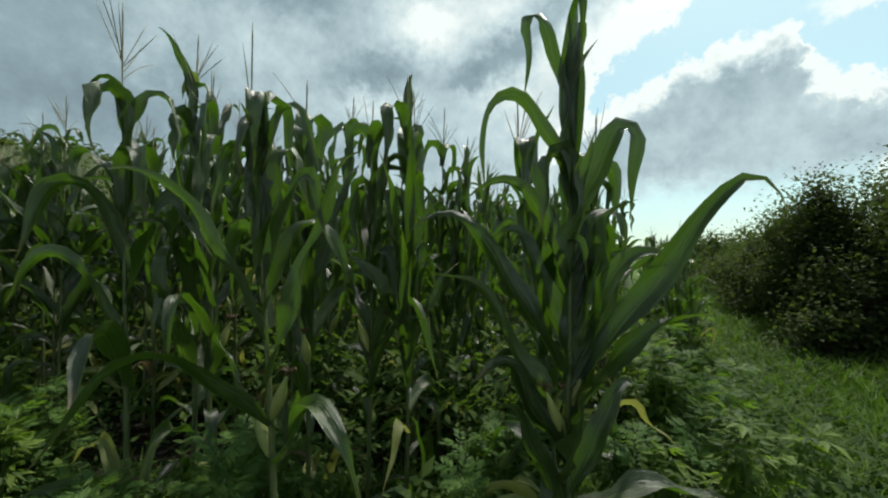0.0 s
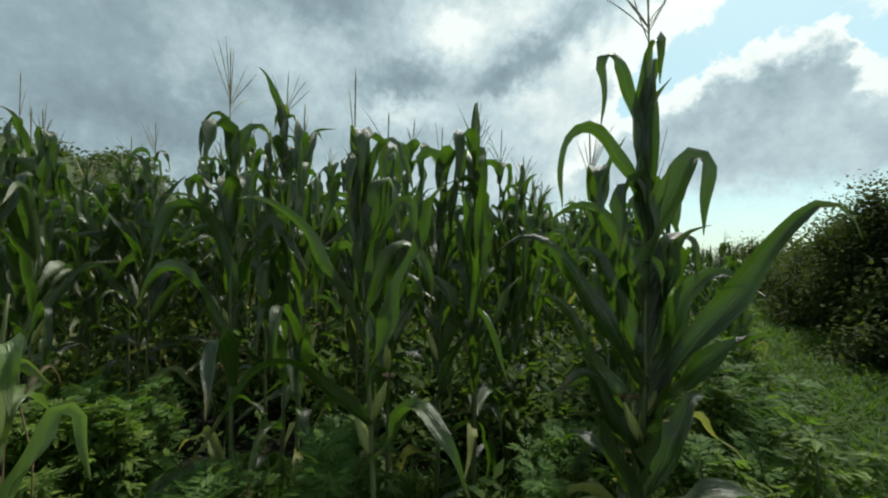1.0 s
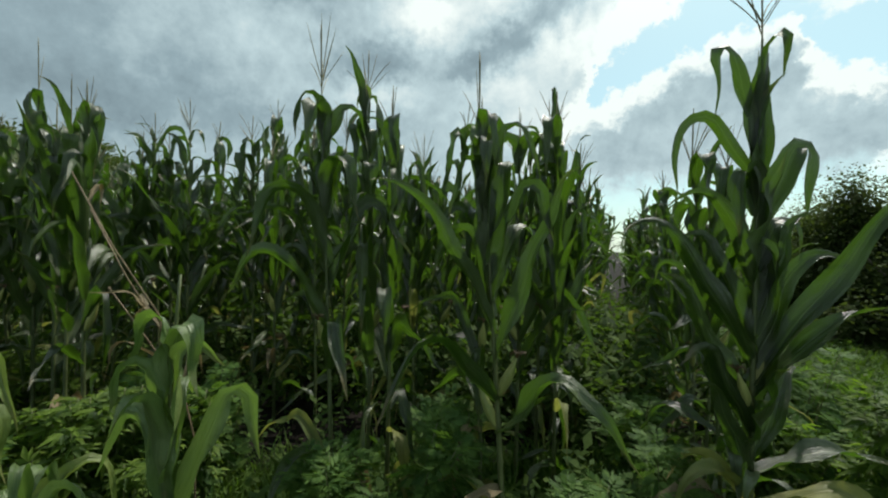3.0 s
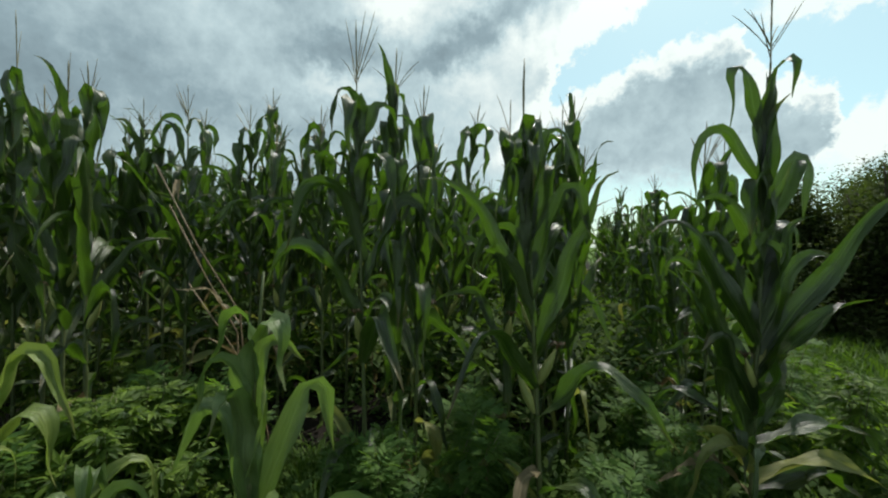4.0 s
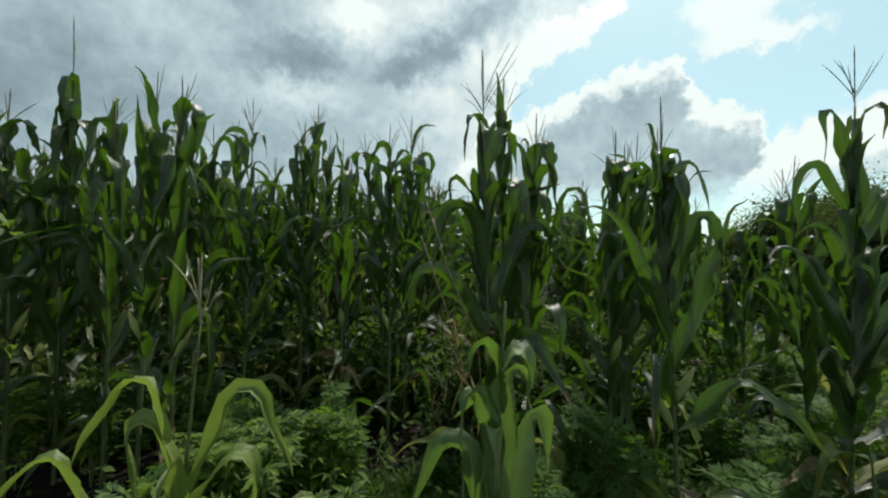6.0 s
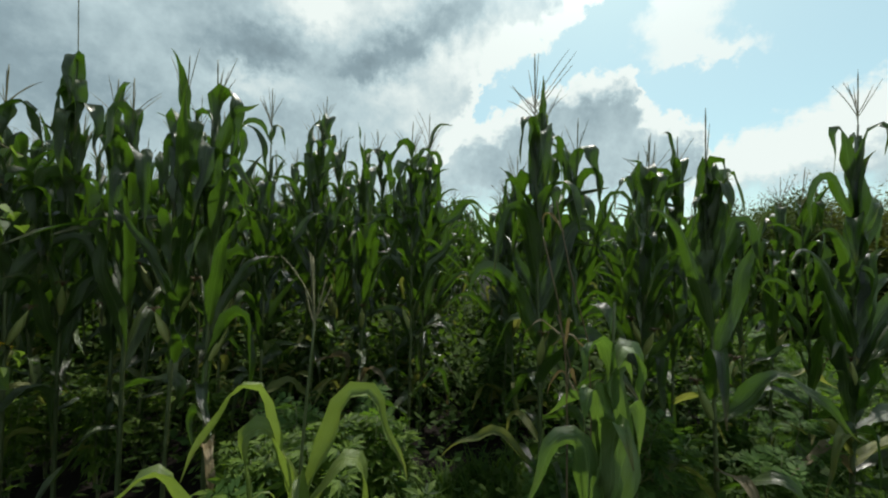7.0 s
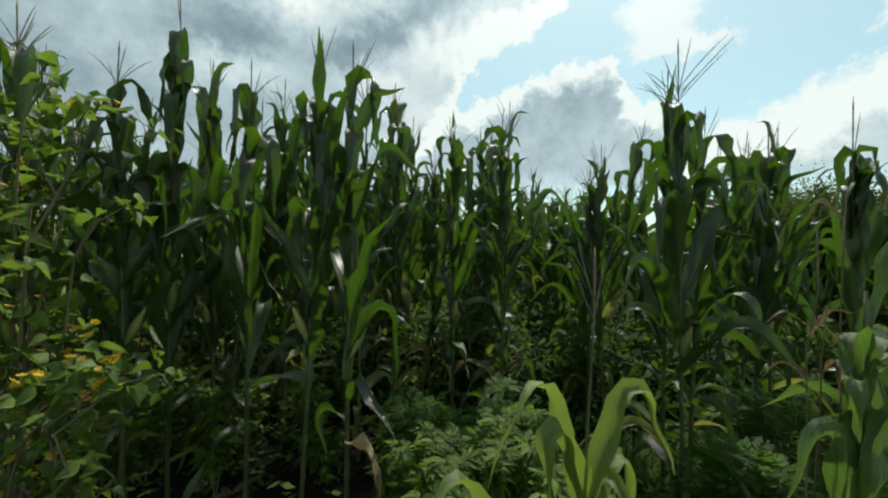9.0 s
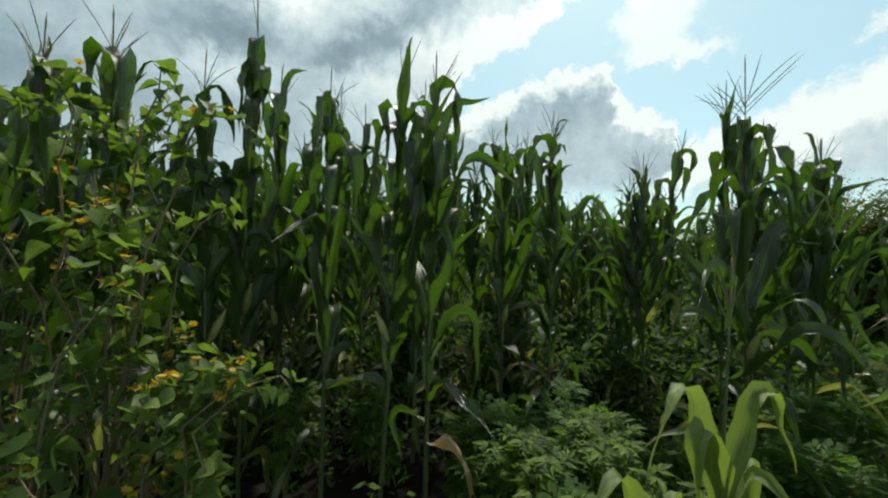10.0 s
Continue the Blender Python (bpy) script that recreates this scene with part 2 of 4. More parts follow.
STALK = solid("corn_stalk", (0.030, 0.048, 0.014), (0.11, 0.130, 0.045), 0.5, 6.0, (1, 1, 0.35), 60)
STALK_DRY = solid("dry_stalk", (0.09, 0.06, 0.033), (0.24, 0.17, 0.095), 0.7, 9.0, (1, 1, 0.3), 80)
TASSEL = solid("tassel", (0.085, 0.095, 0.045), (0.25, 0.22, 0.12), 0.7, 30.0, (1, 1, 1), 300, 0.003, 0.8)
HUSK = solid("husk", (0.11, 0.15, 0.036), (0.33, 0.32, 0.10), 0.55, 12.0, (1, 1, 0.25), 90)
SILK = solid("silk", (0.05, 0.028, 0.014), (0.15, 0.085, 0.035), 0.6, 60.0, (1, 1, 0.2), 200)
WEED = foliage("weed_leaf", (0.013, 0.034, 0.005), (0.130, 0.200, 0.025), (0.20, 0.36, 0.018), 0.62, 0.42, islands=True, sheen=0.25)
FERNY = foliage("ferny_leaf", (0.018, 0.050, 0.012), (0.100, 0.175, 0.036), (0.18, 0.34, 0.024), 0.65, 0.40, islands=True, sheen=0.2)
VINE = foliage("vine_leaf", (0.032, 0.072, 0.014), (0.150, 0.215, 0.045), (0.22, 0.36, 0.03), 0.55, 0.40, blotch=(0.20, 0.20, 0.05), sheen=0.25)
COVER = foliage("ground_leaf", (0.018, 0.042, 0.009), (0.070, 0.110, 0.022), (0.11, 0.21, 0.015), 0.7, 0.34, islands=True, sheen=0.12)
GRASS = foliage("grass_blade", (0.024, 0.060, 0.008), (0.090, 0.148, 0.022), (0.15, 0.30, 0.018), 0.65, 0.36, islands=True, sheen=0.2)
TREE_LEAF = foliage("tree_leaf", (0.034, 0.052, 0.016), (0.066, 0.086, 0.026), (0.11, 0.17, 0.02), 0.8, 0.30, islands=True, scale=0.9, sheen=0.12)
TREE_WARM = foliage("yellowing_tree_leaf", (0.055, 0.068, 0.015), (0.115, 0.120, 0.030), (0.16, 0.19, 0.02), 0.75, 0.30, islands=True, scale=0.9, sheen=0.12)
WEED_STEM = solid("weed_stem", (0.06, 0.09, 0.025), (0.17, 0.18, 0.07), 0.6, 12.0)
VINE_STEM = solid("vine_stem", (0.075, 0.065, 0.030), (0.20, 0.16, 0.085), 0.65, 12.0)
PETAL = foliage("petal", (0.45, 0.27, 0.02), (0.62, 0.45, 0.04), (0.6, 0.42, 0.02), 0.6, 0.4)
BARK = solid("bark", (0.035, 0.028, 0.02), (0.13, 0.105, 0.075), 0.85, 9.0, (1, 1, 0.3), 50, 0.02, 0.8)


def ground_material():
    m = bpy.data.materials.new("soil_and_turf")
    m.use_nodes = True
    n = Nodes(m.node_tree)
    tex = n.add("ShaderNodeTexCoord").outputs["Object"]
    coarse, clods, fine = n.noise(tex, 1.1, 6.0, 0.6), n.noise(tex, 14.0, 6.0, 0.65), n.noise(tex, 90.0, 3.0, 0.6)
    # dark soil taken down to near black: the corn's shade is in its colour
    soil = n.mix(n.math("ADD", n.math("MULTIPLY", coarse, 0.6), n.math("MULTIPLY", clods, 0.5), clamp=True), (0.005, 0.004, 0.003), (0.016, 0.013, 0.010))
    turf = n.mix(n.math("ADD", n.math("MULTIPLY", clods, 0.7), n.math("MULTIPLY", fine, 0.4), clamp=True), (0.025, 0.055, 0.010), (0.10, 0.165, 0.030))
    split = n.add("ShaderNodeSeparateXYZ")
    n.put(split.inputs[0], tex)
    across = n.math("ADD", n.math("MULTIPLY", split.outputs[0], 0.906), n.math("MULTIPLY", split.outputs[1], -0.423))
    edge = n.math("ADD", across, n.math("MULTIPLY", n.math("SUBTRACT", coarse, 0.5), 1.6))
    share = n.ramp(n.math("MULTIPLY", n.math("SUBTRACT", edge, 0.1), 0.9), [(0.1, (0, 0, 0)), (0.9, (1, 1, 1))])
    bump = n.add("ShaderNodeBump")
    bump.inputs["Strength"].default_value = 0.8
    bump.inputs["Distance"].default_value = 0.03
    n.put(bump.inputs["Height"], n.total(clods, n.math("MULTIPLY", fine, 0.3)))
    face = n.add("ShaderNodeBsdfPrincipled")
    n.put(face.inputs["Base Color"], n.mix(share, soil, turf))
    face.inputs["Roughness"].default_value = 0.95
    face.inputs["Specular IOR Level"].default_value = 0.12
    n.put(face.inputs["Normal"], bump.outputs[0])
    out = n.add("ShaderNodeOutputMaterial")
    n.put(out.inputs[0], face.outputs[0])
    return m


SOIL = ground_material()
HILL = solid("hill_scrub", (0.018, 0.036, 0.010), (0.058, 0.082, 0.022), 0.9, 0.35, (1, 1, 1), 2.2, 0.6, 0.9)


# ---- mesh tools ----
ALONG = Vector((0.423, 0.906, 0))      # the way the rows of corn run
ACROSS = Vector((0.906, -0.423, 0))
dice = random.Random(7)


def height(x, y):
    """The ground: nearly level in the field, falling off behind, rising far to the left."""
    s, a = 0.423 * x + 0.906 * y, 0.906 * x - 0.423 * y
    z = 0.035 * noise.noise(Vector((x * 1.3, y * 1.3, 0))) + 0.012 * noise.noise(Vector((x * 6, y * 6, 3)))
    z -= 0.012 * max(0.0, s - 6) + 0.0010 * max(0.0, s - 14) ** 1.4
    z += 0.012 * max(0.0, -a - 3.5) - 0.015 * max(0.0, a - 1.0)
    return z


def at(a, s):
    """The place a metres across and s metres along the rows."""
    p = ACROSS * a + ALONG * s
    return p.x, p.y


class Build:
    """Collects points and faces, with places across and along a blade, into one mesh."""

    def __init__(self):
        self.points, self.faces, self.uv = [], [], []

    def grid(self, rows, closed=False):
        """rows: equal lists of (point, u, v), joined by quads."""
        k, start = len(rows[0]), len(self.points)
        for row in rows:
            for p, u, v in row:
                self.points.append(tuple(p))
                self.uv.append((u, v))
        for i in range(len(rows) - 1):
            for j in range(k if closed else k - 1):
                b0, b1 = start + i * k, start + (i + 1) * k
                self.faces.append((b0 + j, b0 + (j + 1) % k, b1 + (j + 1) % k, b1 + j))

    def tube(self, path, radii, sides=5):
        """A round stem along a path of points."""
        path = [Vector(p) for p in path]
        rows, ref = [], Vector((0.31, 0.95, 0.05))
        for i, p in enumerate(path):
            t = (path[min(i + 1, len(path) - 1)] - path[max(i - 1, 0)]).normalized()
            u = t.cross(ref)
            u = u.normalized() if u.length > 1e-4 else Vector((1, 0, 0))
            w = t.cross(u)
            rows.append([(p + (u * math.cos(q) + w * math.sin(q)) * radii[i], j / sides, i / len(path))
                         for j, q in ((j, math.tau * j / sides) for j in range(sides))])
        self.grid(rows, True)
        self.faces.append(tuple(range(len(self.points) - sides, len(self.points))))

    def fan(self, points, v=0.5):
        """A flat leaf drawn by its outline, as one polygon fan about its first point."""
        start = len(self.points)
        for p in points:
            self.points.append(tuple(p))
            self.uv.append((0.3, v))
        for i in range(1, len(points) - 1):
            self.faces.append((start, start + i, start + i + 1))

    def take(self, other, m):
        """Adds a copy of another build at the pose m."""
        start = len(self.points)
        r, t = np.array(m.to_3x3()), np.array(m.translation)
        self.points.extend(map(tuple, np.array(other.points) @ r.T + t))
        self.uv.extend(other.uv)
        self.faces.extend(tuple(i + start for i in f) for f in other.faces)

    def mesh(self, name, material, smooth=True):
        me = bpy.data.meshes.new(name)
        me.from_pydata(self.points, [], self.faces)
        layer = me.uv_layers.new(name="UVMap")
        ids = np.empty(len(me.loops), dtype=np.int32)
        me.loops.foreach_get("vertex_index", ids)
        layer.data.foreach_set("uv", np.array(self.uv, dtype=np.float32)[ids].ravel())
        if smooth:
            me.polygons.foreach_set("use_smooth", np.ones(len(me.polygons), dtype=bool))
        me.materials.append(material)
        me.update()
        return me


def part(name, mesh, parent, label=""):
    ob = new(name, mesh)
    ob.parent = parent
    return tagged(ob, label)


def smooth01(x):
    x = min(1.0, max(0.0, x))
    return x * x * (3 - 2 * x)


# ---- the ground, the hill ----
def build_ground():
    def steps(near, far, count):
        t = np.linspace(-1, 1, count)
        return np.sign(t) * (near * np.abs(t) + (far - near) * np.abs(t) ** 5)
    xs, ys = steps(14, 900, 150), steps(14, 900, 150) + 3.0
    b = Build()
    b.grid([[(Vector((x, y, height(x, y) if abs(x) + abs(y) < 60 else max(-6.0, height(x, y)))), 0, 0) for x in xs] for y in ys])
    tagged(new("ground", b.mesh("ground", SOIL)), "dark tilled soil under the corn, blackened for shade, turning to green turf beside it", "ground", kind="structure")


def build_hill():
    b = Build()
    rows = []
    for i in range(46):
        row = []
        for j in range(60):
            bearing, far = radians(30 + 80 * j / 59), 55 + 75 * i / 45
            x, y = -math.sin(bearing) * far, math.cos(bearing) * far
            rise = smooth01(i / 30) * smooth01((j - 1.0) / 9)
            z = -1.0 + 22 * rise + 2.2 * noise.fractal(Vector((x * 0.09, y * 0.09, 0)), 1.0, 2.1, 5) * (0.3 + rise)
            row.append((Vector((x, y, z)), 0, 0))
        rows.append(row)
    b.grid(rows)
    hill = tagged(new("hill", b.mesh("hill", HILL)), "low hill covered in olive green scrub behind the field", "hill", kind="structure")
    scrub, leaf = Build(), Build()
    for _ in range(26):
        c = Vector((dice.gauss(0, 0.5), dice.gauss(0, 0.5), abs(dice.gauss(0.4, 0.35))))
        u = Vector((dice.uniform(-1, 1), dice.uniform(-1, 1), dice.uniform(-0.6, 0.6))) * 0.4
        v = Vector((dice.uniform(-1, 1), dice.uniform(-1, 1), dice.uniform(-0.6, 0.6))) * 0.4
        leaf.fan([c, c + u, c + u * 0.6 + v, c + v])
    for _ in range(1200):
        i, j = dice.randrange(4, 44), dice.randrange(2, 58)
        p = rows[i][j][0]
        k = dice.uniform(0.8, 2.2)
        scrub.take(leaf, pose(p.x + dice.uniform(-1, 1), p.y + dice.uniform(-1, 1), p.z, 0, 0, dice.uniform(0, 360)) @ Matrix.Diagonal((k, k, k, 1)))
    tagged(part("scrub", scrub.mesh("scrub", TREE_LEAF, False), hill), kind="stuff")


build_ground()
build_hill()


# ---- corn ----
def blade(b, root, az, length, width, rise, kink=0.55, bend=110.0, sag=20.0, twist=0.0, spin=0.0, wave=0.32, seed=0, segs=17, soft=0.16, cols=5):
    """One long leaf from root towards the azimuth az (degrees), rising at an angle, then folding over at kink (0..1 of its length)."""
    rnd = random.Random(seed)
    ph, fr = rnd.uniform(0, 6), rnd.uniform(9, 15)
    wave, vee, wob, curl = wave * rnd.uniform(0.8, 2.6), rnd.uniform(0.35, 1.05), rnd.uniform(-14, 14), rnd.uniform(-35, 35)
    rip, rfr = rnd.uniform(3, 17), rnd.uniform(9, 19)
    soft = rnd.uniform(0.07, 0.13) if bend > 145 else soft * rnd.uniform(0.55, 1.15)
    fold, fat = rnd.uniform(0.3, 0.8), rnd.uniform(-22, 22)
    p, rows, step = Vector(root), [], length / segs
    for i in range(segs + 1):
        s = i / segs
        e = radians(rise - bend * smooth01((s - kink + soft) / (2 * soft)) - sag * s + rip * math.sin(rfr * s + ph) * min(1, 3 * s))
        a = radians(az + spin * s + 0.5 * wob * math.sin(3.5 * s + ph))
        t = Vector((math.cos(e) * math.cos(a), math.cos(e) * math.sin(a), math.sin(e)))
        side = Matrix.Rotation(radians(twist * min(1, 0.35 + s) + curl * s * s + fat * smooth01((s - fold) / 0.12) + wob * math.sin(5 * s + ph)), 3, t) @ Vector((-math.sin(a), math.cos(a), 0))
        up = t.cross(side)
        w = width * 0.5 * min(1.0, 0.42 + 1.9 * s) * max(0.03, 1 - s ** 1.85) ** 0.95 * (1 + 0.07 * math.sin(1.7 * fr * s + 3 * ph))
        row = []
        for j in range(cols):
            c = 2 * j / (cols - 1) - 1
            lift = abs(c) * vee * w + (wave * (1 if abs(c) > 0.9 else 0.3) * math.sin(fr * s + ph + (1.9 if c > 0 else 0)) + 0.10 * math.sin(2.3 * fr * s + 2 * ph + 3 * c)) * w * abs(c)
            row.append((p + side * (c * w) - up * lift * -1, 0.5 + 0.5 * c, s))
        rows.append(row)
        p = p + t * step
    b.grid(rows)


def leaf_mesh(material, *args, **kw):
    b = Build()
    blade(b, *args, **kw)
    return b.mesh("leaf", material)


def stalk_points(top, lean, n=9, sway=0.02, seed=0):
    rnd = random.Random(seed)
    sx, sy = rnd.uniform(-sway, sway), rnd.uniform(-sway, sway)
    return [Vector((lean[0] * q ** 1.5 + sx * math.sin(q * 3.1), lean[1] * q ** 1.5 + sy * math.sin(q * 3.1), top * q)) for q in (i / (n - 1) for i in range(n))]


def on_stalk(points, z):
    top = points[-1].z
    f = min(0.9999, max(0, z / top)) * (len(points) - 1)
    i = int(f)
    return points[i].lerp(points[i + 1], f - i)


def stalk_build(points, thick):
    b = Build()
    fine, radii = [], []
    n = 14
    for i in range(n):
        q = i / (n - 1)
        for d, k in ((0.0, 1.0), (0.012, 1.22), (0.026, 1.0)):
            z = min(points[-1].z, points[-1].z * q + d)
            if not fine or z > fine[-1].z + 1e-4:
                fine.append(on_stalk(points, z))
                radii.append(thick * k * (1 - 0.68 * q))
    b.tube(fine, radii, 6)
    return b


def tassel_build(b, root, size, branches, spread, seed):
    rnd = random.Random(seed)
    r = Vector(root)
    tip = r + Vector((rnd.uniform(-0.05, 0.05), rnd.uniform(-0.05, 0.05), 1)) * size
    n = 7
    b.tube([r.lerp(tip, i / n) for i in range(n + 1)], [0.0035] + [0.0034 + 0.0010 * (i % 2) for i in range(n - 1)] + [0.0012], 4)
    for k in range(branches):
        a, z = rnd.uniform(0, math.tau), rnd.uniform(0.06, 0.34) * size
        out, ln = radians(rnd.uniform(spread * 0.45, spread)), size * rnd.uniform(0.55, 0.85)
        p, pts = r + (tip - r) * (z / size), []
        bend = rnd.uniform(-0.15, 0.55)
        for i in range(6):
            pts.append(p)
            o = out + bend * i / 5
            p = p + Vector((math.sin(o) * math.cos(a), math.sin(o) * math.sin(a), math.cos(o))) * (ln / 5)
        b.tube(pts, [0.0018, 0.0026, 0.0023, 0.0026, 0.0020, 0.0008], 3)


def ear_builds(root, az, size, tilt=24):
    """The husk and the silk of one ear that stands out from the stalk."""
    husk, silk = Build(), Build()
    a, o = radians(az), radians(tilt)
    d = Vector((math.sin(o) * math.cos(a), math.sin(o) * math.sin(a), math.cos(o)))
    r = Vector(root) + Vector((math.cos(a), math.sin(a), 0)) * 0.012
    prof = [0.40, 0.72, 0.95, 1.0, 0.90, 0.66, 0.36, 0.12]
    husk.tube([r + d * (size * i / 7) for i in range(8)], [0.023 * q for q in prof], 8)
    tip = r + d * size * 0.97
    for k in range(9):
        q = k * 0.7
        side = Vector((math.cos(q), math.sin(q), 0.2))
        silk.tube([tip, tip + d * 0.025 + side * 0.008, tip + d * 0.03 + side * 0.026, tip + d * 0.005 + side * 0.036], [0.003, 0.003, 0.0022, 0.001], 3)
    return husk, silk


def random_leaves(rnd, top, tall):
    """Leaf settings for an ordinary plant: erect and folded above, arching in the middle, limp and dry below."""
    az0, out = rnd.uniform(0, 360), []
    count = rnd.randint(18, 21)
    for i in range(count):
        q = i / (count - 1)
        z = top * (0.12 + 0.84 * q ** 0.85)
        az = az0 + 180 * (i % 2) + rnd.gauss(0, 28)
        if q > 0.62:
            ln, wd = rnd.uniform(0.46, 0.76), rnd.uniform(0.080, 0.118)
            if rnd.random() < 0.62:
                row = (z, az, ln, wd, rnd.uniform(72, 87), rnd.uniform(0.26, 0.44), rnd.uniform(150, 175), rnd.uniform(0, 8), rnd.uniform(-40, 40))
            else:
                row = (z, az, ln * 0.75, wd * 0.68, rnd.uniform(70, 86), rnd.uniform(0.6, 0.85), rnd.uniform(0, 110), rnd.uniform(0, 20), rnd.uniform(-70, 70))
        elif q > 0.22:
            ln, wd = rnd.uniform(0.62, 0.95), rnd.uniform(0.070, 0.108)
            stiff = rnd.random() < 0.55
            row = (z, az, ln, wd, rnd.uniform(60, 80), rnd.uniform(0.65, 0.9), rnd.uniform(15, 90), rnd.uniform(0, 18), rnd.uniform(-75, 75)) if stiff else (z, az, ln, wd, rnd.uniform(55, 78), rnd.uniform(0.35, 0.72), rnd.uniform(70, 150), rnd.uniform(5, 25), rnd.uniform(-75, 75))
        else:
            row = (z, az, rnd.uniform(0.45, 0.7), rnd.uniform(0.055, 0.085), rnd.uniform(10, 50), rnd.uniform(0.2, 0.5), rnd.uniform(50, 110), 20, rnd.uniform(-70, 70))
        out.append(row)
    return out


def corn_plant(top, lean=(0, 0), leaves=None, tassel=(0.34, 8, 42), ears=((1.05, 40),), seed=0, thick=0.0135, material=None, low=True, label=""):
    """A corn plant rooted at its origin. leaves: rows of height, azimuth, length, width, rise, kink, bend, sag, twist."""
    rnd = random.Random(seed)
    plant = new("corn_plant")
    plant.empty_display_size = 0.1
    pts = stalk_points(top, lean, seed=seed)
    part("stalk", stalk_build(pts, thick).mesh("stalk", STALK), plant)
    rows = leaves if leaves is not None else random_leaves(rnd, top, 1.0)
    if leaves is not None and low:
        for k in range(4):
            rows = [*rows, (rnd.uniform(0.25, 0.8), rnd.uniform(0, 360), rnd.uniform(0.5, 0.75), 0.07, rnd.uniform(20, 55), 0.45, rnd.uniform(60, 120), 15, rnd.uniform(-60, 60))]
    for k, (z, az, ln, wd, rise, kink, bend, sag, tw) in enumerate(rows):
        mat = material or CORN
        note = ""
        if z < 0.62 and rnd.random() < 0.45 and material is None:
            mat, note = (CORN_DRY, "dry brown leaf") if rnd.random() < 0.28 else (CORN_PALE, "yellowing leaf")
        elif z < 1.3 and rnd.random() < 0.035 and material is None:
            mat, note = CORN_PALE, "yellowing leaf"
        part("leaf", leaf_mesh(mat, on_stalk(pts, z), az, ln, wd, rise, kink, bend, sag, tw, rnd.uniform(-25, 25), seed=seed * 50 + k), plant, note)
    if tassel:
        b = Build()
        tassel_build(b, pts[-1] - Vector((0, 0, 0.02)), tassel[0], tassel[1], tassel[2], seed)
        part("tassel", b.mesh("tassel", TASSEL), plant, "thin dry branching tassel")
    for z, az in ears:
        husk, silk = ear_builds(on_stalk(pts, z), az, rnd.uniform(0.17, 0.22))
        ear = part("ear", husk.mesh("ear", HUSK), plant, "pale green husk")
        part("silk", silk.mesh("silk", SILK), ear, "dry brown silk")
    return tagged(plant, label or "tall green corn plant with arching leaves and a dry tassel", "corn plant", "corn in the field")


def stand(plant, x, y, turn=0, k=1.0):
    plant.matrix_basis = pose(x, y, height(x, y) - 0.02, 0, 0, turn) @ Matrix.Diagonal((k, k, k, 1))
    return plant


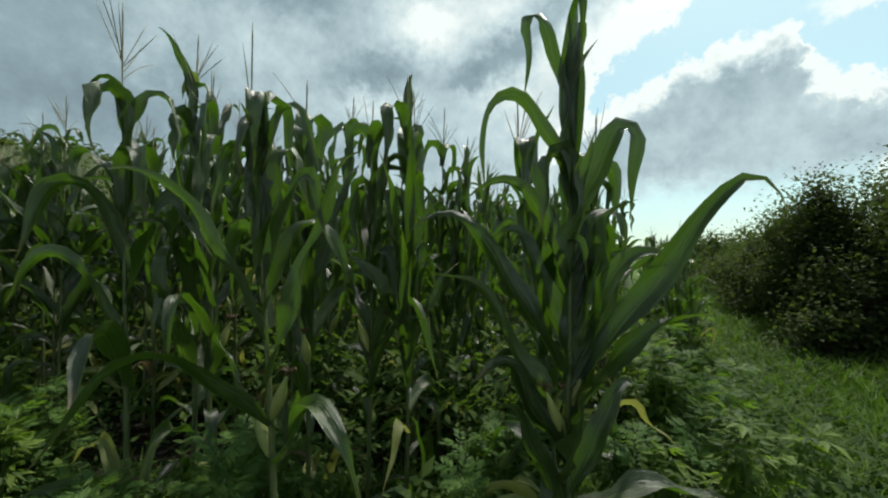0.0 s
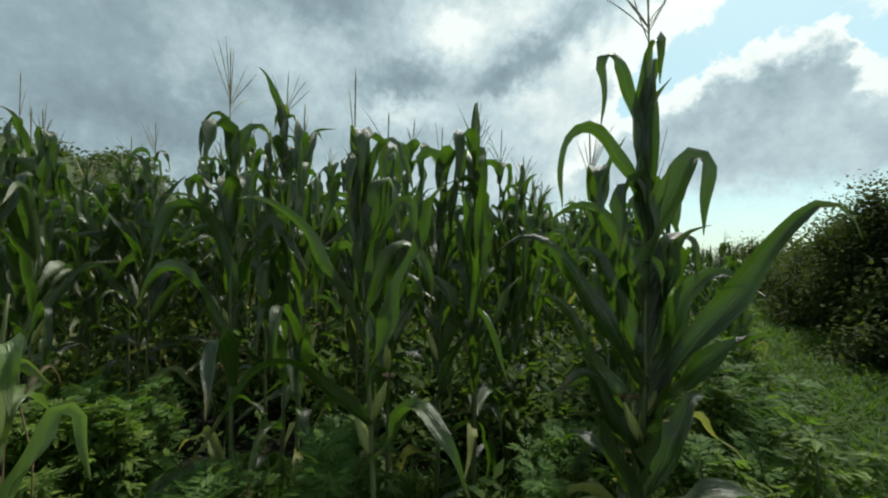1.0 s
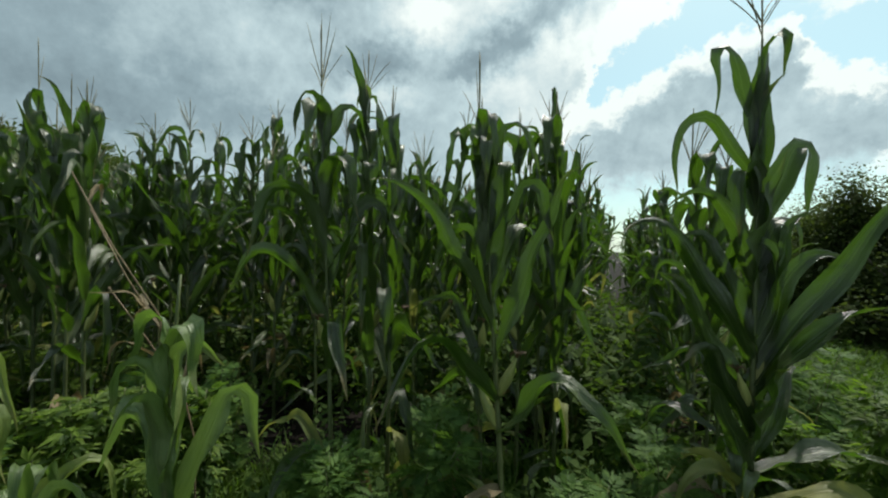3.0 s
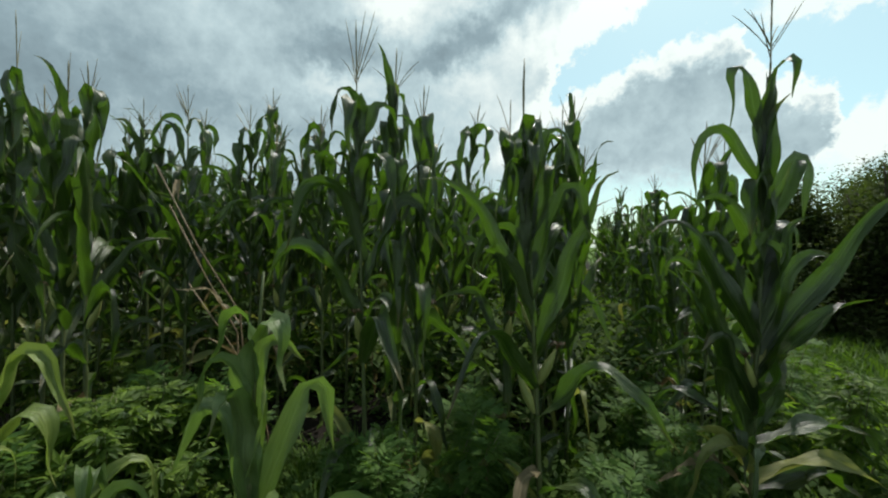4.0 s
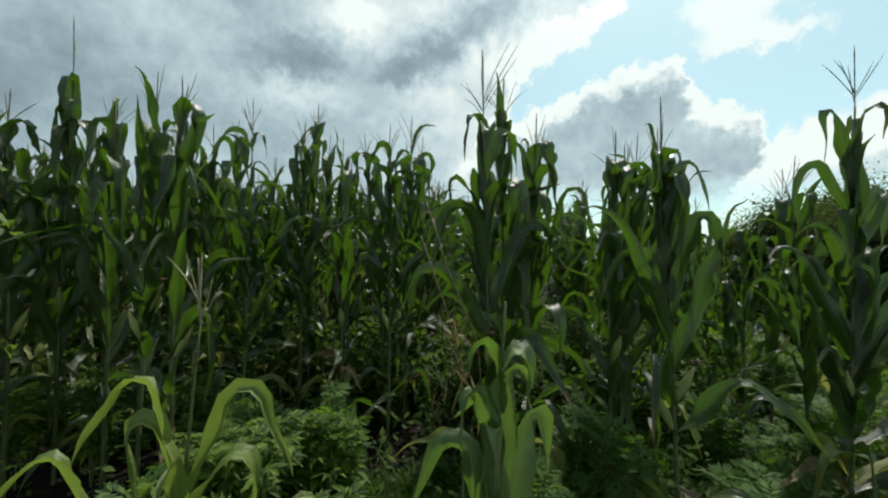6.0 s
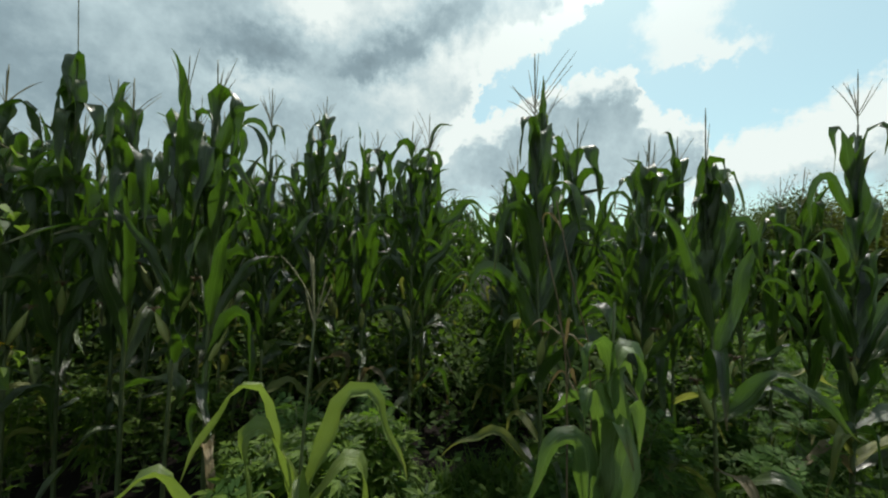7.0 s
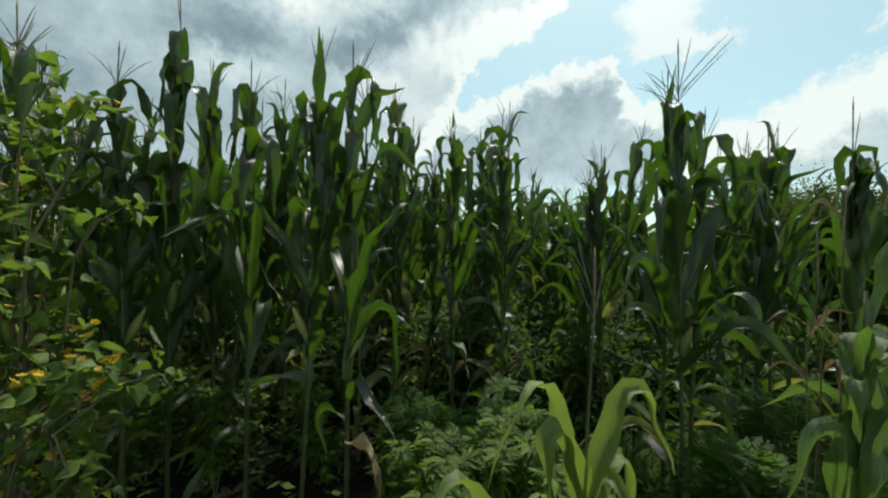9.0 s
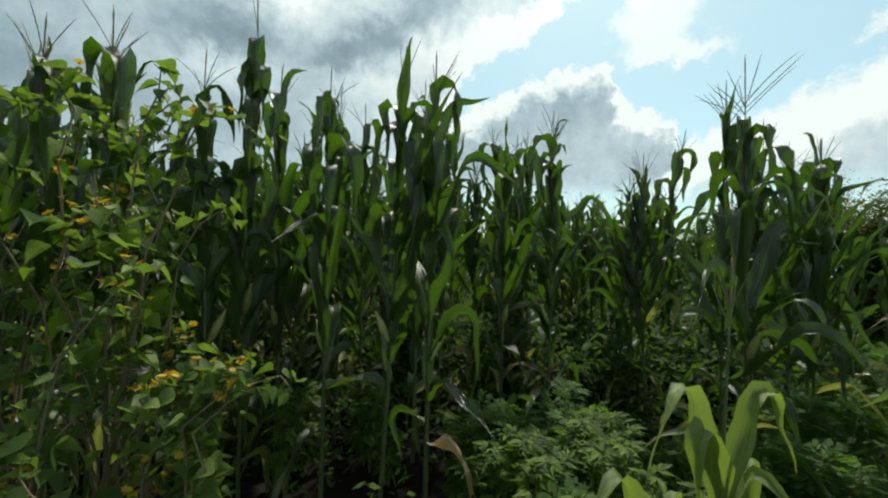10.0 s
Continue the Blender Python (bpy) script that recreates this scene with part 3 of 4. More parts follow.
# single plants at the front edge of the field
def front_plants():
    upper = [(2.04, 178, 0.76, 0.066, 71, 0.55, 160, 4, 78), (1.84, 174, 0.78, 0.060, 58, 0.50, 142, 6, 75), (1.86, 60, 0.70, 0.10, 87, 0.78, 172, 0, 20),
             (1.80, 275, 0.86, 0.10, 87, 0.72, 174, 0, 5), (1.62, 8, 0.80, 0.12, 66, 0.55, 158, 5, 78), (1.66, 200, 0.55, 0.10, 84, 0.4, 160, 5, 20), (1.70, 330, 0.62, 0.10, 86, 0.9, 60, 0, 30)]
    lower = [(0.98, 352, 1.22, 0.115, 58, 0.84, 125, 8, 66), (1.04, 186, 0.95, 0.10, 62, 0.80, 100, 6, 70), (0.80, 178, 0.85, 0.09, 64, 0.85, 60, 4, 60), (1.2, 30, 0.7, 0.11, 72, 0.7, 130, 0, 30),
             (1.18, 350, 0.62, 0.10, 74, 0.85, 60, 0, 50), (1.30, 25, 0.58, 0.09, 70, 0.62, 150, 0, 60), (1.05, 10, 0.74, 0.11, 66, 0.75, 110, 0, 40), (0.92, 338, 0.62, 0.13, 52, 0.75, 40, 0, 25),
             (0.60, 345, 0.62, 0.10, 24, 0.5, 40, 0, 10), (0.42, 350, 0.66, 0.10, 30, 0.5, 60, 0, 10), (0.36, 338, 0.60, 0.10, 28, 0.5, 60, 0, 10), (0.74, 205, 0.64, 0.10, 62, 0.75, 100, 0, 70)]
    more = [(0.55, 195, 0.60, 0.09, 66, 0.8, 70, 0, 60), (0.45, 170, 0.50, 0.09, 50, 0.6, 90, 0, 40), (0.70, 290, 0.44, 0.15, 72, 0.9, 30, 0, 70), (1.38, 188, 0.66, 0.09, 68, 0.7, 110, 0, 70),
            (1.42, 320, 0.56, 0.09, 80, 0.9, 20, 0, 20), (1.46, 15, 0.46, 0.09, 62, 0.6, 140, 5, 50), (1.12, 165, 0.70, 0.09, 72, 0.75, 120, 0, 60), (0.88, 20, 0.70, 0.10, 70, 0.8, 60, 0, 50), (0.66, 15, 0.60, 0.10, 58, 0.7, 70, 0, 30)]
    stand(corn_plant(2.46, (0.05, 0.02), upper + lower + more, (0.36, 7, 40), ((0.98, 20), (0.86, 200)), 11, 0.015,
                     label="tall corn plant standing apart at the edge with wide arching leaves"), 0.44, 1.38)
    rows = [(1.66, 60, 0.78, 0.10, 87, 0.58, 172, 0, 10), (1.74, 280, 0.70, 0.09, 87, 0.54, 172, 0, 15), (1.56, 190, 0.70, 0.08, 82, 0.55, 165, 0, 50), (1.72, 5, 0.66, 0.07, 76, 0.56, 150, 0, 60),
            (1.60, 245, 0.66, 0.10, 86, 0.62, 172, 0, 5), (1.48, 20, 0.72, 0.11, 80, 0.62, 160, 0, 30),
            (1.40, 355, 0.74, 0.10, 72, 0.60, 148, 0, 70), (1.18, 200, 0.90, 0.085, 68, 0.80, 60, 18, 75), (1.05, 345, 0.94, 0.09, 73, 0.9, 45, 6, 75), (0.88, 215, 0.86, 0.095, 45, 0.55, 95, 0, 40),
            (0.75, 325, 0.8, 0.09, 48, 0.5, 95, 0, 30), (1.45, 250, 0.62, 0.10, 84, 0.80, 40, 0, 40)]
    rows += [(1.56, 170, 0.50, 0.06, 80, 0.95, 10, 0, 40), (1.30, 30, 0.75, 0.095, 74, 0.5, 150, 0, 40), (1.25, 150, 0.75, 0.095, 74, 0.55, 140, 0, 40)]
    stand(corn_plant(2.02, (-0.12, 0.01), rows, (0.40, 1, 15), ((0.92, 330), (0.78, 160)), 12, 0.015, label="tall corn plant with folded leaves and a bare spike"), -0.60, 1.40)
    rows = [(2.08, 195, 0.56, 0.075, 80, 0.48, 162, 0, 25), (1.98, 10, 0.66, 0.075, 74, 0.50, 152, 0, 50), (2.0, 260, 0.60, 0.10, 85, 0.45, 170, 0, 5), (1.75, 185, 0.6, 0.06, 62, 0.5, 150, 0, 10),
            (1.65, 330, 0.75, 0.10, 78, 0.48, 155, 0, 20), (1.45, 200, 0.85, 0.12, 70, 0.5, 140, 0, 40), (1.3, 350, 0.9, 0.12, 66, 0.6, 130, 0, 60), (1.1, 190, 0.85, 0.11, 60, 0.6, 115, 0, 50),
            (0.9, 300, 0.8, 0.11, 54, 0.5, 105, 0, 20), (1.7, 100, 0.7, 0.12, 80, 0.5, 150, 0, 10)]
    stand(corn_plant(2.32, (-0.08, 0.03), rows, (0.42, 9, 46), ((1.02, 250),), 13, 0.0145, label="tall corn plant with broad hanging leaves and a spread tassel"), -1.43, 1.74)
    beside = stand(corn_plant(2.36, (-0.02, 0.02), None, (0.36, 7, 40), ((1.06, 20),), 24), -1.30, 1.98)
    part("leaf", leaf_mesh(CORN_LIME, (-0.02, 0.02, 2.34), 200, 0.28, 0.055, 86, 0.45, 165, 0, 20, seed=3), beside, "yellow-green flag leaf")
    stand(corn_plant(2.34, (0.06, -0.02), [r for r in random_leaves(random.Random(150), 2.34, 1.0) if r[0] > 0.8], (0.34, 4, 30), ((1.25, 350), (1.1, 180)), 15, low=False, label="tall corn plant with hanging upper leaves and a yellow ear"), -3.40, 2.34)
    rows = random_leaves(random.Random(160), 2.15, 1.0) + [(2.38, 195, 0.52, 0.055, 62, 0.34, 120, 0, 40), (2.40, 20, 0.34, 0.06, 75, 0.4, 150, 0, 40)]
    stand(corn_plant(2.50, (0.02, 0.0), rows, (0.32, 8, 40), ((1.1, 90),), 16, low=False, label="tall corn plant with a thin drooping top leaf"), -3.02, 3.00)
    stand(corn_plant(2.50, (0.02, 0.0), None, (0.38, 8, 26), ((1.1, 90),), 17), -1.76, 3.20)
    rows = random_leaves(random.Random(180), 2.2, 1.0) + [(2.50, 275, 0.55, 0.11, 87, 0.42, 174, 0, 5), (2.32, 300, 0.66, 0.12, 87, 0.40, 174, 0, 5), (2.28, 210, 0.60, 0.11, 85, 0.38, 172, 0, 10), (2.18, 350, 0.62, 0.12, 82, 0.42, 165, 0, 20)]
    stand(corn_plant(2.72, (0.04, 0.0), rows, (0.48, 1, 20), ((1.15, 300),), 18, low=False, label="tall corn plant with stacked hanging leaves and a bare spike"), -4.12, 2.82)
    stand(corn_plant(2.22, (0.0, 0.0), None, (0.30, 5, 36), ((1.0, 200),), 19), -0.20, 2.04)
    # the rest of the outer plants: place across and ahead, height of the top, tassel branches
    for i, (x, y, top, branches) in enumerate(((-3.17, 2.24, 2.32, 5), (-3.68, 2.54, 2.28, 4), (-3.94, 2.98, 2.42, 6), (-4.28, 2.66, 2.26, 5), (-2.69, 3.42, 2.48, 7), (-2.52, 3.64, 2.46, 5), (-2.27, 3.60, 2.20, 6),
                                               (-1.92, 2.94, 2.38, 6), (-2.30, 3.02, 2.26, 4), (-3.36, 3.29, 2.34, 3), (-3.54, 3.38, 2.46, 5), (-0.66, 1.86, 2.08, 3), (-1.18, 1.90, 2.14, 4), (-0.42, 2.10, 2.10, 4),
                                               (-4.66, 2.62, 2.36, 8), (-4.95, 2.72, 2.30, 6))):
        rows = [r for r in random_leaves(random.Random(500 + i), top, 1.0) if x > -3.1 or r[0] > 0.5]
        stand(corn_plant(top, (0.03 * math.sin(7 * i), 0.02), rows, (0.32, branches, 38), ((1.0, 70 * i),), 400 + i, 0.0145, low=False), x, y, 53 * i)


def young_plants():
    """Younger, lighter plants close to the walk."""
    rows = [(0.62, 178, 0.74, 0.10, 78, 0.58, 140, 0, 70), (0.66, 20, 0.74, 0.10, 68, 0.62, 150, 0, 75), (0.74, 265, 0.52, 0.10, 82, 0.70, 130, 0, 10), (0.76, 100, 0.58, 0.10, 82, 0.6, 120, 0, 10),
            (0.44, 348, 0.78, 0.10, 48, 0.55, 80, 0, 50), (0.40, 205, 0.60, 0.095, 45, 0.55, 100, 0, 50), (0.84, 8, 0.55, 0.095, 84, 0.75, 130, 0, 70), (0.32, 300, 0.55, 0.09, 40, 0.5, 90, 0, 20),
            (0.52, 310, 0.66, 0.10, 66, 0.5, 120, 0, 30), (0.9, 190, 0.48, 0.09, 80, 0.62, 150, 0, 60),
            (1.10, 350, 0.46, 0.085, 84, 0.46, 165, 0, 20), (1.12, 180, 0.42, 0.08, 84, 0.5, 150, 0, 20)]
    stand(corn_plant(1.46, (0.02, 0.0), rows, None, (), 31, 0.013, CORN_YOUNG, False, "young light green corn plant with broad arching leaves beside the walk"), -1.70, 0.95)
    def spray(seed, top, count, length, width):
        rnd = random.Random(seed)
        az, out = rnd.uniform(0, 360), []
        for k in range(count):
            az += 180 + rnd.gauss(0, 30)
            q = (k + 0.5) / count
            out.append((top * (0.3 + 0.62 * q), az, length * rnd.uniform(0.8, 1.15) * (1.1 - 0.3 * q), width * rnd.uniform(0.8, 1.15), 46 + 36 * q + rnd.gauss(0, 5), rnd.uniform(0.48, 0.66), rnd.uniform(105, 160), rnd.uniform(5, 20), rnd.uniform(-35, 35)))
        return out
    rows = spray(5, 0.98, 4, 0.64, 0.085) + [(0.86, 172, 0.70, 0.070, 72, 0.55, 135, 0, 25), (0.82, 8, 0.74, 0.075, 70, 0.54, 140, 0, 35), (0.66, 285, 0.50, 0.080, 78, 0.70, 110, 0, 15)]
    stand(corn_plant(1.40, (0.03, 0.0), rows, (0.22, 6, 28), (), 32, 0.010, CORN_LIME, False, "spindly young corn plant with broad lower leaves"), -2.64, 1.12)
    stand(corn_plant(0.86, (0.02, 0.0), spray(8, 0.80, 7, 0.56, 0.062), None, (), 33, 0.009, CORN_LIME, False, "small yellowing corn plant among the weeds"), -2.90, 1.13)
    stand(corn_plant(0.78, (0.02, 0.0), spray(9, 0.72, 7, 0.54, 0.060), None, (), 34, 0.009, CORN_YOUNG, False, "small light green corn plant among the weeds"), -2.32, 1.09)


def corn_field():
    """Rows of corn behind the front plants: the nearest are single plants, the rest one mass."""
    kinds = []
    for k in range(10):
        rnd = random.Random(100 + k)
        top = rnd.uniform(2.10, 2.46)
        p = corn_plant(top, (rnd.gauss(0, 0.05), rnd.gauss(0, 0.05)), None, (rnd.uniform(0.26, 0.38), rnd.randint(4, 9), rnd.uniform(28, 46)),
                       ((rnd.uniform(0.9, 1.15), rnd.uniform(0, 360)),), 200 + k)
        kinds.append(p)
    spots = []
    for k in range(-1, 14):
        a = -0.28 - 0.93 * k
        first = {-1: 4.6, 0: 1.75, 1: 2.2, 2: 1.95, 3: 2.4, 4: 2.2, 5: 1.3}.get(k, 0.75)
        s = first
        while s < (12.5 if k < 5 else 8.5):
            spots.append((a + dice.gauss(0, 0.06), s + dice.gauss(0, 0.05), k))
            s += dice.uniform(0.18, 0.30) if k < 3 else dice.uniform(0.16, 0.27)
    spots.sort(key=lambda q: (q[0] + 1.8) ** 2 + (q[1] + 0.6) ** 2)
    near, far = spots[:152], spots[152:]
    for i, (a, s, k) in enumerate(near):
        x, y = at(a, s)
        size = dice.uniform(0.94, 1.07) * (0.58 if k < 0 else 0.82 if k == 0 else 0.96 if k < 3 else 1.07)
        m = pose(x, y, height(x, y) - 0.02, dice.gauss(0, 2.5), dice.gauss(0, 2.5), dice.uniform(0, 360)) @ Matrix.Diagonal((size, size, size, 1))
        if i < len(kinds):
            kinds[i].matrix_basis = m
        else:
            copy_thing(kinds[dice.randrange(len(kinds))], m)
    masses, stems = [], []
    for k in range(6):
        rnd = random.Random(300 + k)
        top, b, c = rnd.uniform(2.25, 2.6), Build(), Build()
        pts = stalk_points(top, (rnd.gauss(0, 0.05), rnd.gauss(0, 0.05)), seed=k)
        for j, (z, az, ln, wd, rise, kink, bend, sag, tw) in enumerate(random_leaves(rnd, top, 1.0)):
            blade(b, on_stalk(pts, z), az, ln, wd, rise, kink, bend, sag, tw, 0, seed=j + 60 * k, segs=7, cols=3)
        c.tube(pts, [0.012] * 4 + [0.009] * 3 + [0.005] * 2, 4)
        tassel_build(c, pts[-1], 0.32, 5, 40, k)
        masses.append(b)
        stems.append(c)
    leaves, canes = Build(), Build()
    for a, s, k in far:
        x, y = at(a, s)
        size, j = dice.uniform(0.92, 1.05) * (0.7 if k < 0 else 0.85 if k == 0 else 1.03), dice.randrange(6)
        m = pose(x, y, height(x, y) - 0.02, dice.gauss(0, 2.5), dice.gauss(0, 2.5), dice.uniform(0, 360)) @ Matrix.Diagonal((size, size, size, 1))
        leaves.take(masses[j], m)
        canes.take(stems[j], m)
    mass = tagged(new("corn_rows"), "dense rows of tall green corn further back in the field", "corn field", kind="stuff")
    tagged(part("leaves", leaves.mesh("corn_rows_leaves", CORN_MASS), mass), kind="stuff")
    tagged(part("stalks", canes.mesh("corn_rows_stalks", TASSEL), mass), kind="stuff")


front_plants()
young_plants()
corn_field()


# ---- weeds, climbers, turf ----
def lobed(length, lobes, width, notch=0.4):
    """The outline of a leaf with pointed lobes, along +x from its stalk, a little folded."""
    out = [Vector((0.02 * length, 0, 0))]
    n = lobes * 2 - 1
    for i in range(n):
        q = i / (n - 1) * 2 - 1
        a = q * 1.35
        r = length * (1 - 0.45 * abs(q)) * (1.0 if i % 2 == 0 else notch)
        out.append(Vector((0.18 * length + r * math.cos(a) * 0.82, r * math.sin(a) * width, -0.22 * r * abs(q) - 0.10 * r * math.cos(a))))
    return out


def palmate(b, length, count, seed):
    """A leaf of narrow pointed leaflets spread like fingers, each folded along its rib."""
    rnd = random.Random(seed)
    for k in range(count):
        q = 2 * k / (count - 1) - 1
        a, ln = q * 1.25 + rnd.gauss(0, 0.08), length * (1 - 0.42 * abs(q)) * rnd.uniform(0.9, 1.1)
        d = Vector((math.cos(a), math.sin(a), -0.12 - 0.12 * abs(q)))
        w = Vector((-math.sin(a), math.cos(a), 0.25)) * 0.155
        v = Vector((math.sin(a), -math.cos(a), 0.25)) * 0.155
        p, droop = Vector((0.03, 0, 0)), Vector((0, 0, -0.18 * ln))
        mid, tip = p + d * ln * 0.5, p + d * ln + droop
        start = len(b.points)
        for r in (p, mid + w * ln, tip, mid + v * ln, mid):
            b.points.append(tuple(r))
            b.uv.append((0.3, 0.5))
        b.faces.extend([(start, start + 4, start + 1), (start + 4, start + 2, start + 1), (start, start + 3, start + 4), (start + 3, start + 2, start + 4)])


def feather(b, length, pairs, seed):
    """A finely cut leaf: narrow lobes either side of a rib."""
    rnd = random.Random(seed)
    for i in range(pairs + 1):
        q = i / pairs
        p = Vector((length * (0.15 + 0.7 * q), 0, 0.10 * length * math.sin(2.6 * q) - 0.12 * length * q * q))
        for sgn in ((-1, 1) if i < pairs else (0,)):
            ln = length * (0.42 * math.sin(0.6 + 2.1 * q) + 0.06)
            d = Vector((0.75, 0.75 * sgn, -0.15)).normalized() * ln
            w = Vector((-d.y, d.x, 0)) * 0.17
            b.fan([p, p + d * 0.5 + w, p + d, p + d * 0.5 - w])
            for f in (0.4, 0.7):
                e = Vector((d.x * 0.9 - d.y * 0.5, d.y * 0.9 + d.x * 0.5, d.z)) * 0.42
                g = Vector((d.x * 0.9 + d.y * 0.5, d.y * 0.9 - d.x * 0.5, d.z)) * 0.42
                b.fan([p + d * f, p + d * f + e * 0.6 + w * 0.5, p + d * f + e])
                b.fan([p + d * f, p + d * f + g, p + d * f + g * 0.6 - w * 0.5])


def weed_leaves():
    out = {"broad": [], "ferny": [], "vine": []}
    for k in range(3):
        b = Build()
        if k == 0:
            b.fan(lobed(0.09, 5, 0.80, 0.40))
        else:
            palmate(b, 0.092 + 0.012 * k, 5, k)
        b.tube([(-0.03, 0, 0.0), (0.03, 0, 0)], [0.0018, 0.0014], 3)
        out["broad"].append(b)
        b = Build()
        feather(b, 0.15, 4, k)
        out["ferny"].append(b)
        b = Build()
        w = 0.055 + 0.012 * k
        side = ((-0.03, 0.35), (0.03, 0.72), (0.13, 0.93), (0.24, 0.98), (0.30, 1.0), (0.42, 0.84), (0.47, 0.84), (0.60, 0.58), (0.66, 0.56), (0.80, 0.28), (0.90, 0.12))
        rim = [(q, r) for q, r in side] + [(1.05, 0.0)] + [(q, -r) for q, r in reversed(side)]
        b.fan([Vector((0, 0, 0))] + [Vector((0.005 + 0.13 * q, w * r, 0.022 * abs(r) - 0.06 * q * q)) for q, r in rim])
        out["vine"].append(b)
    return out


LEAVES = weed_leaves()


def weed(name, kind, tall, seed, spread=0.16, stems=4, gap=0.058, size=1.0, label=""):
    """A bushy weed: some stems with leaves at their joints, thicker towards the tips."""
    rnd = random.Random(seed)
    plant = new(name)
    plant.empty_display_size = 0.1
    for k in range(stems):
        b, leaves = Build(), Build()
        a, h = rnd.uniform(0, math.tau), tall * rnd.uniform(0.72, 1.0)
        lean = spread * rnd.uniform(0.3, 1.2)
        pts = [Vector((math.cos(a) * lean * q ** 1.4, math.sin(a) * lean * q ** 1.4, h * q)) for q in (i / 6 for i in range(7))]
        b.tube(pts, [0.006 - 0.0007 * i for i in range(7)], 4)
        z, turn = h * 0.4, rnd.uniform(0, 360)
        while z < h:
            p = on_stalk(pts, z)
            top = z > h - 0.12
            for j in range(4 if top else 2):
                az, tip = turn + (90 if top else 180) * j + rnd.gauss(0, 14), rnd.uniform(-5, 35) if top else rnd.uniform(-40, 10)
                q = size * (rnd.uniform(0.55, 0.9) if top else rnd.uniform(0.7, 1.15))
                leaves.take(LEAVES[kind][rnd.randrange(3)], pose(p.x, p.y, p.z, rnd.gauss(0, 24), -tip, az) @ Matrix.Diagonal((q, q, q, 1)))
            turn += 90 + rnd.gauss(0, 15)
            z += gap * (0.55 if top else 1.0)
        stem = part("stem", b.mesh("stem", WEED_STEM), plant)
        part("leaves", leaves.mesh("leaves", FERNY if kind == "ferny" else WEED, False), stem)
    return tagged(plant, label, "weed", "weeds under the corn")


def weeds():
    broad = [weed("broadleaf_weed", "broad", 0.55 + 0.12 * k, 40 + k, stems=3 + k % 2, label="leafy green weed with lobed leaves on the soil") for k in range(4)]
    ferny = [weed("ferny_weed", "ferny", 0.62 + 0.13 * k, 50 + k, stems=4, gap=0.06, label="soft green weed with finely cut leaves") for k in range(3)]
    spots = []
    for _ in range(54):      # the patch in front of the gap in the rows
        spots.append((dice.uniform(-2.98, -2.2), dice.uniform(1.40, 2.45), 0 if dice.random() < 0.8 else 1))
    for _ in range(8):
        spots.append((dice.uniform(-1.45, -1.05), dice.uniform(1.35, 1.75), 1))
    for _ in range(6):
        spots.append((dice.uniform(-0.9, 0.4), dice.uniform(1.35, 2.2), 1))
    for _ in range(12):      # in the shade behind the bare soil
        spots.append((dice.uniform(-4.5, -3.1), dice.uniform(2.75, 3.4), 0))
    for _ in range(46):
        s = dice.uniform(1.8, 7.0)
        a = dice.uniform(0.05, 0.25 + 0.12 * s)
        spots.append((*at(a, s), 0 if dice.random() < 0.7 else 1))
    used = set()
    for x, y, which in spots:
        pool = ferny if which else broad
        i = dice.randrange(len(pool))
        k = dice.uniform(0.75, 1.1) * (1.2 if x > 0.9 else 1.0)
        m = pose(x, y, height(x, y) - 0.02, dice.gauss(0, 5), dice.gauss(0, 5), dice.uniform(0, 360)) @ Matrix.Diagonal((k, k, k, 1))
        if (which, i) not in used:
            used.add((which, i))
            pool[i].matrix_basis = m
        else:
            copy_thing(pool[i], m)


def flower_mesh():
    b = Build()
    for k in range(6):
        a = math.tau * k / 6
        d, w = Vector((math.cos(a), math.sin(a), 0.25)) * 0.020, Vector((-math.sin(a), math.cos(a), 0)) * 0.007
        b.fan([Vector((0, 0, 0)), d * 0.6 - w, d, d * 0.6 + w])
    b.tube([(0, 0, -0.012), (0, 0, 0.004)], [0.003, 0.005], 5)
    return b.mesh("flower", PETAL, False)


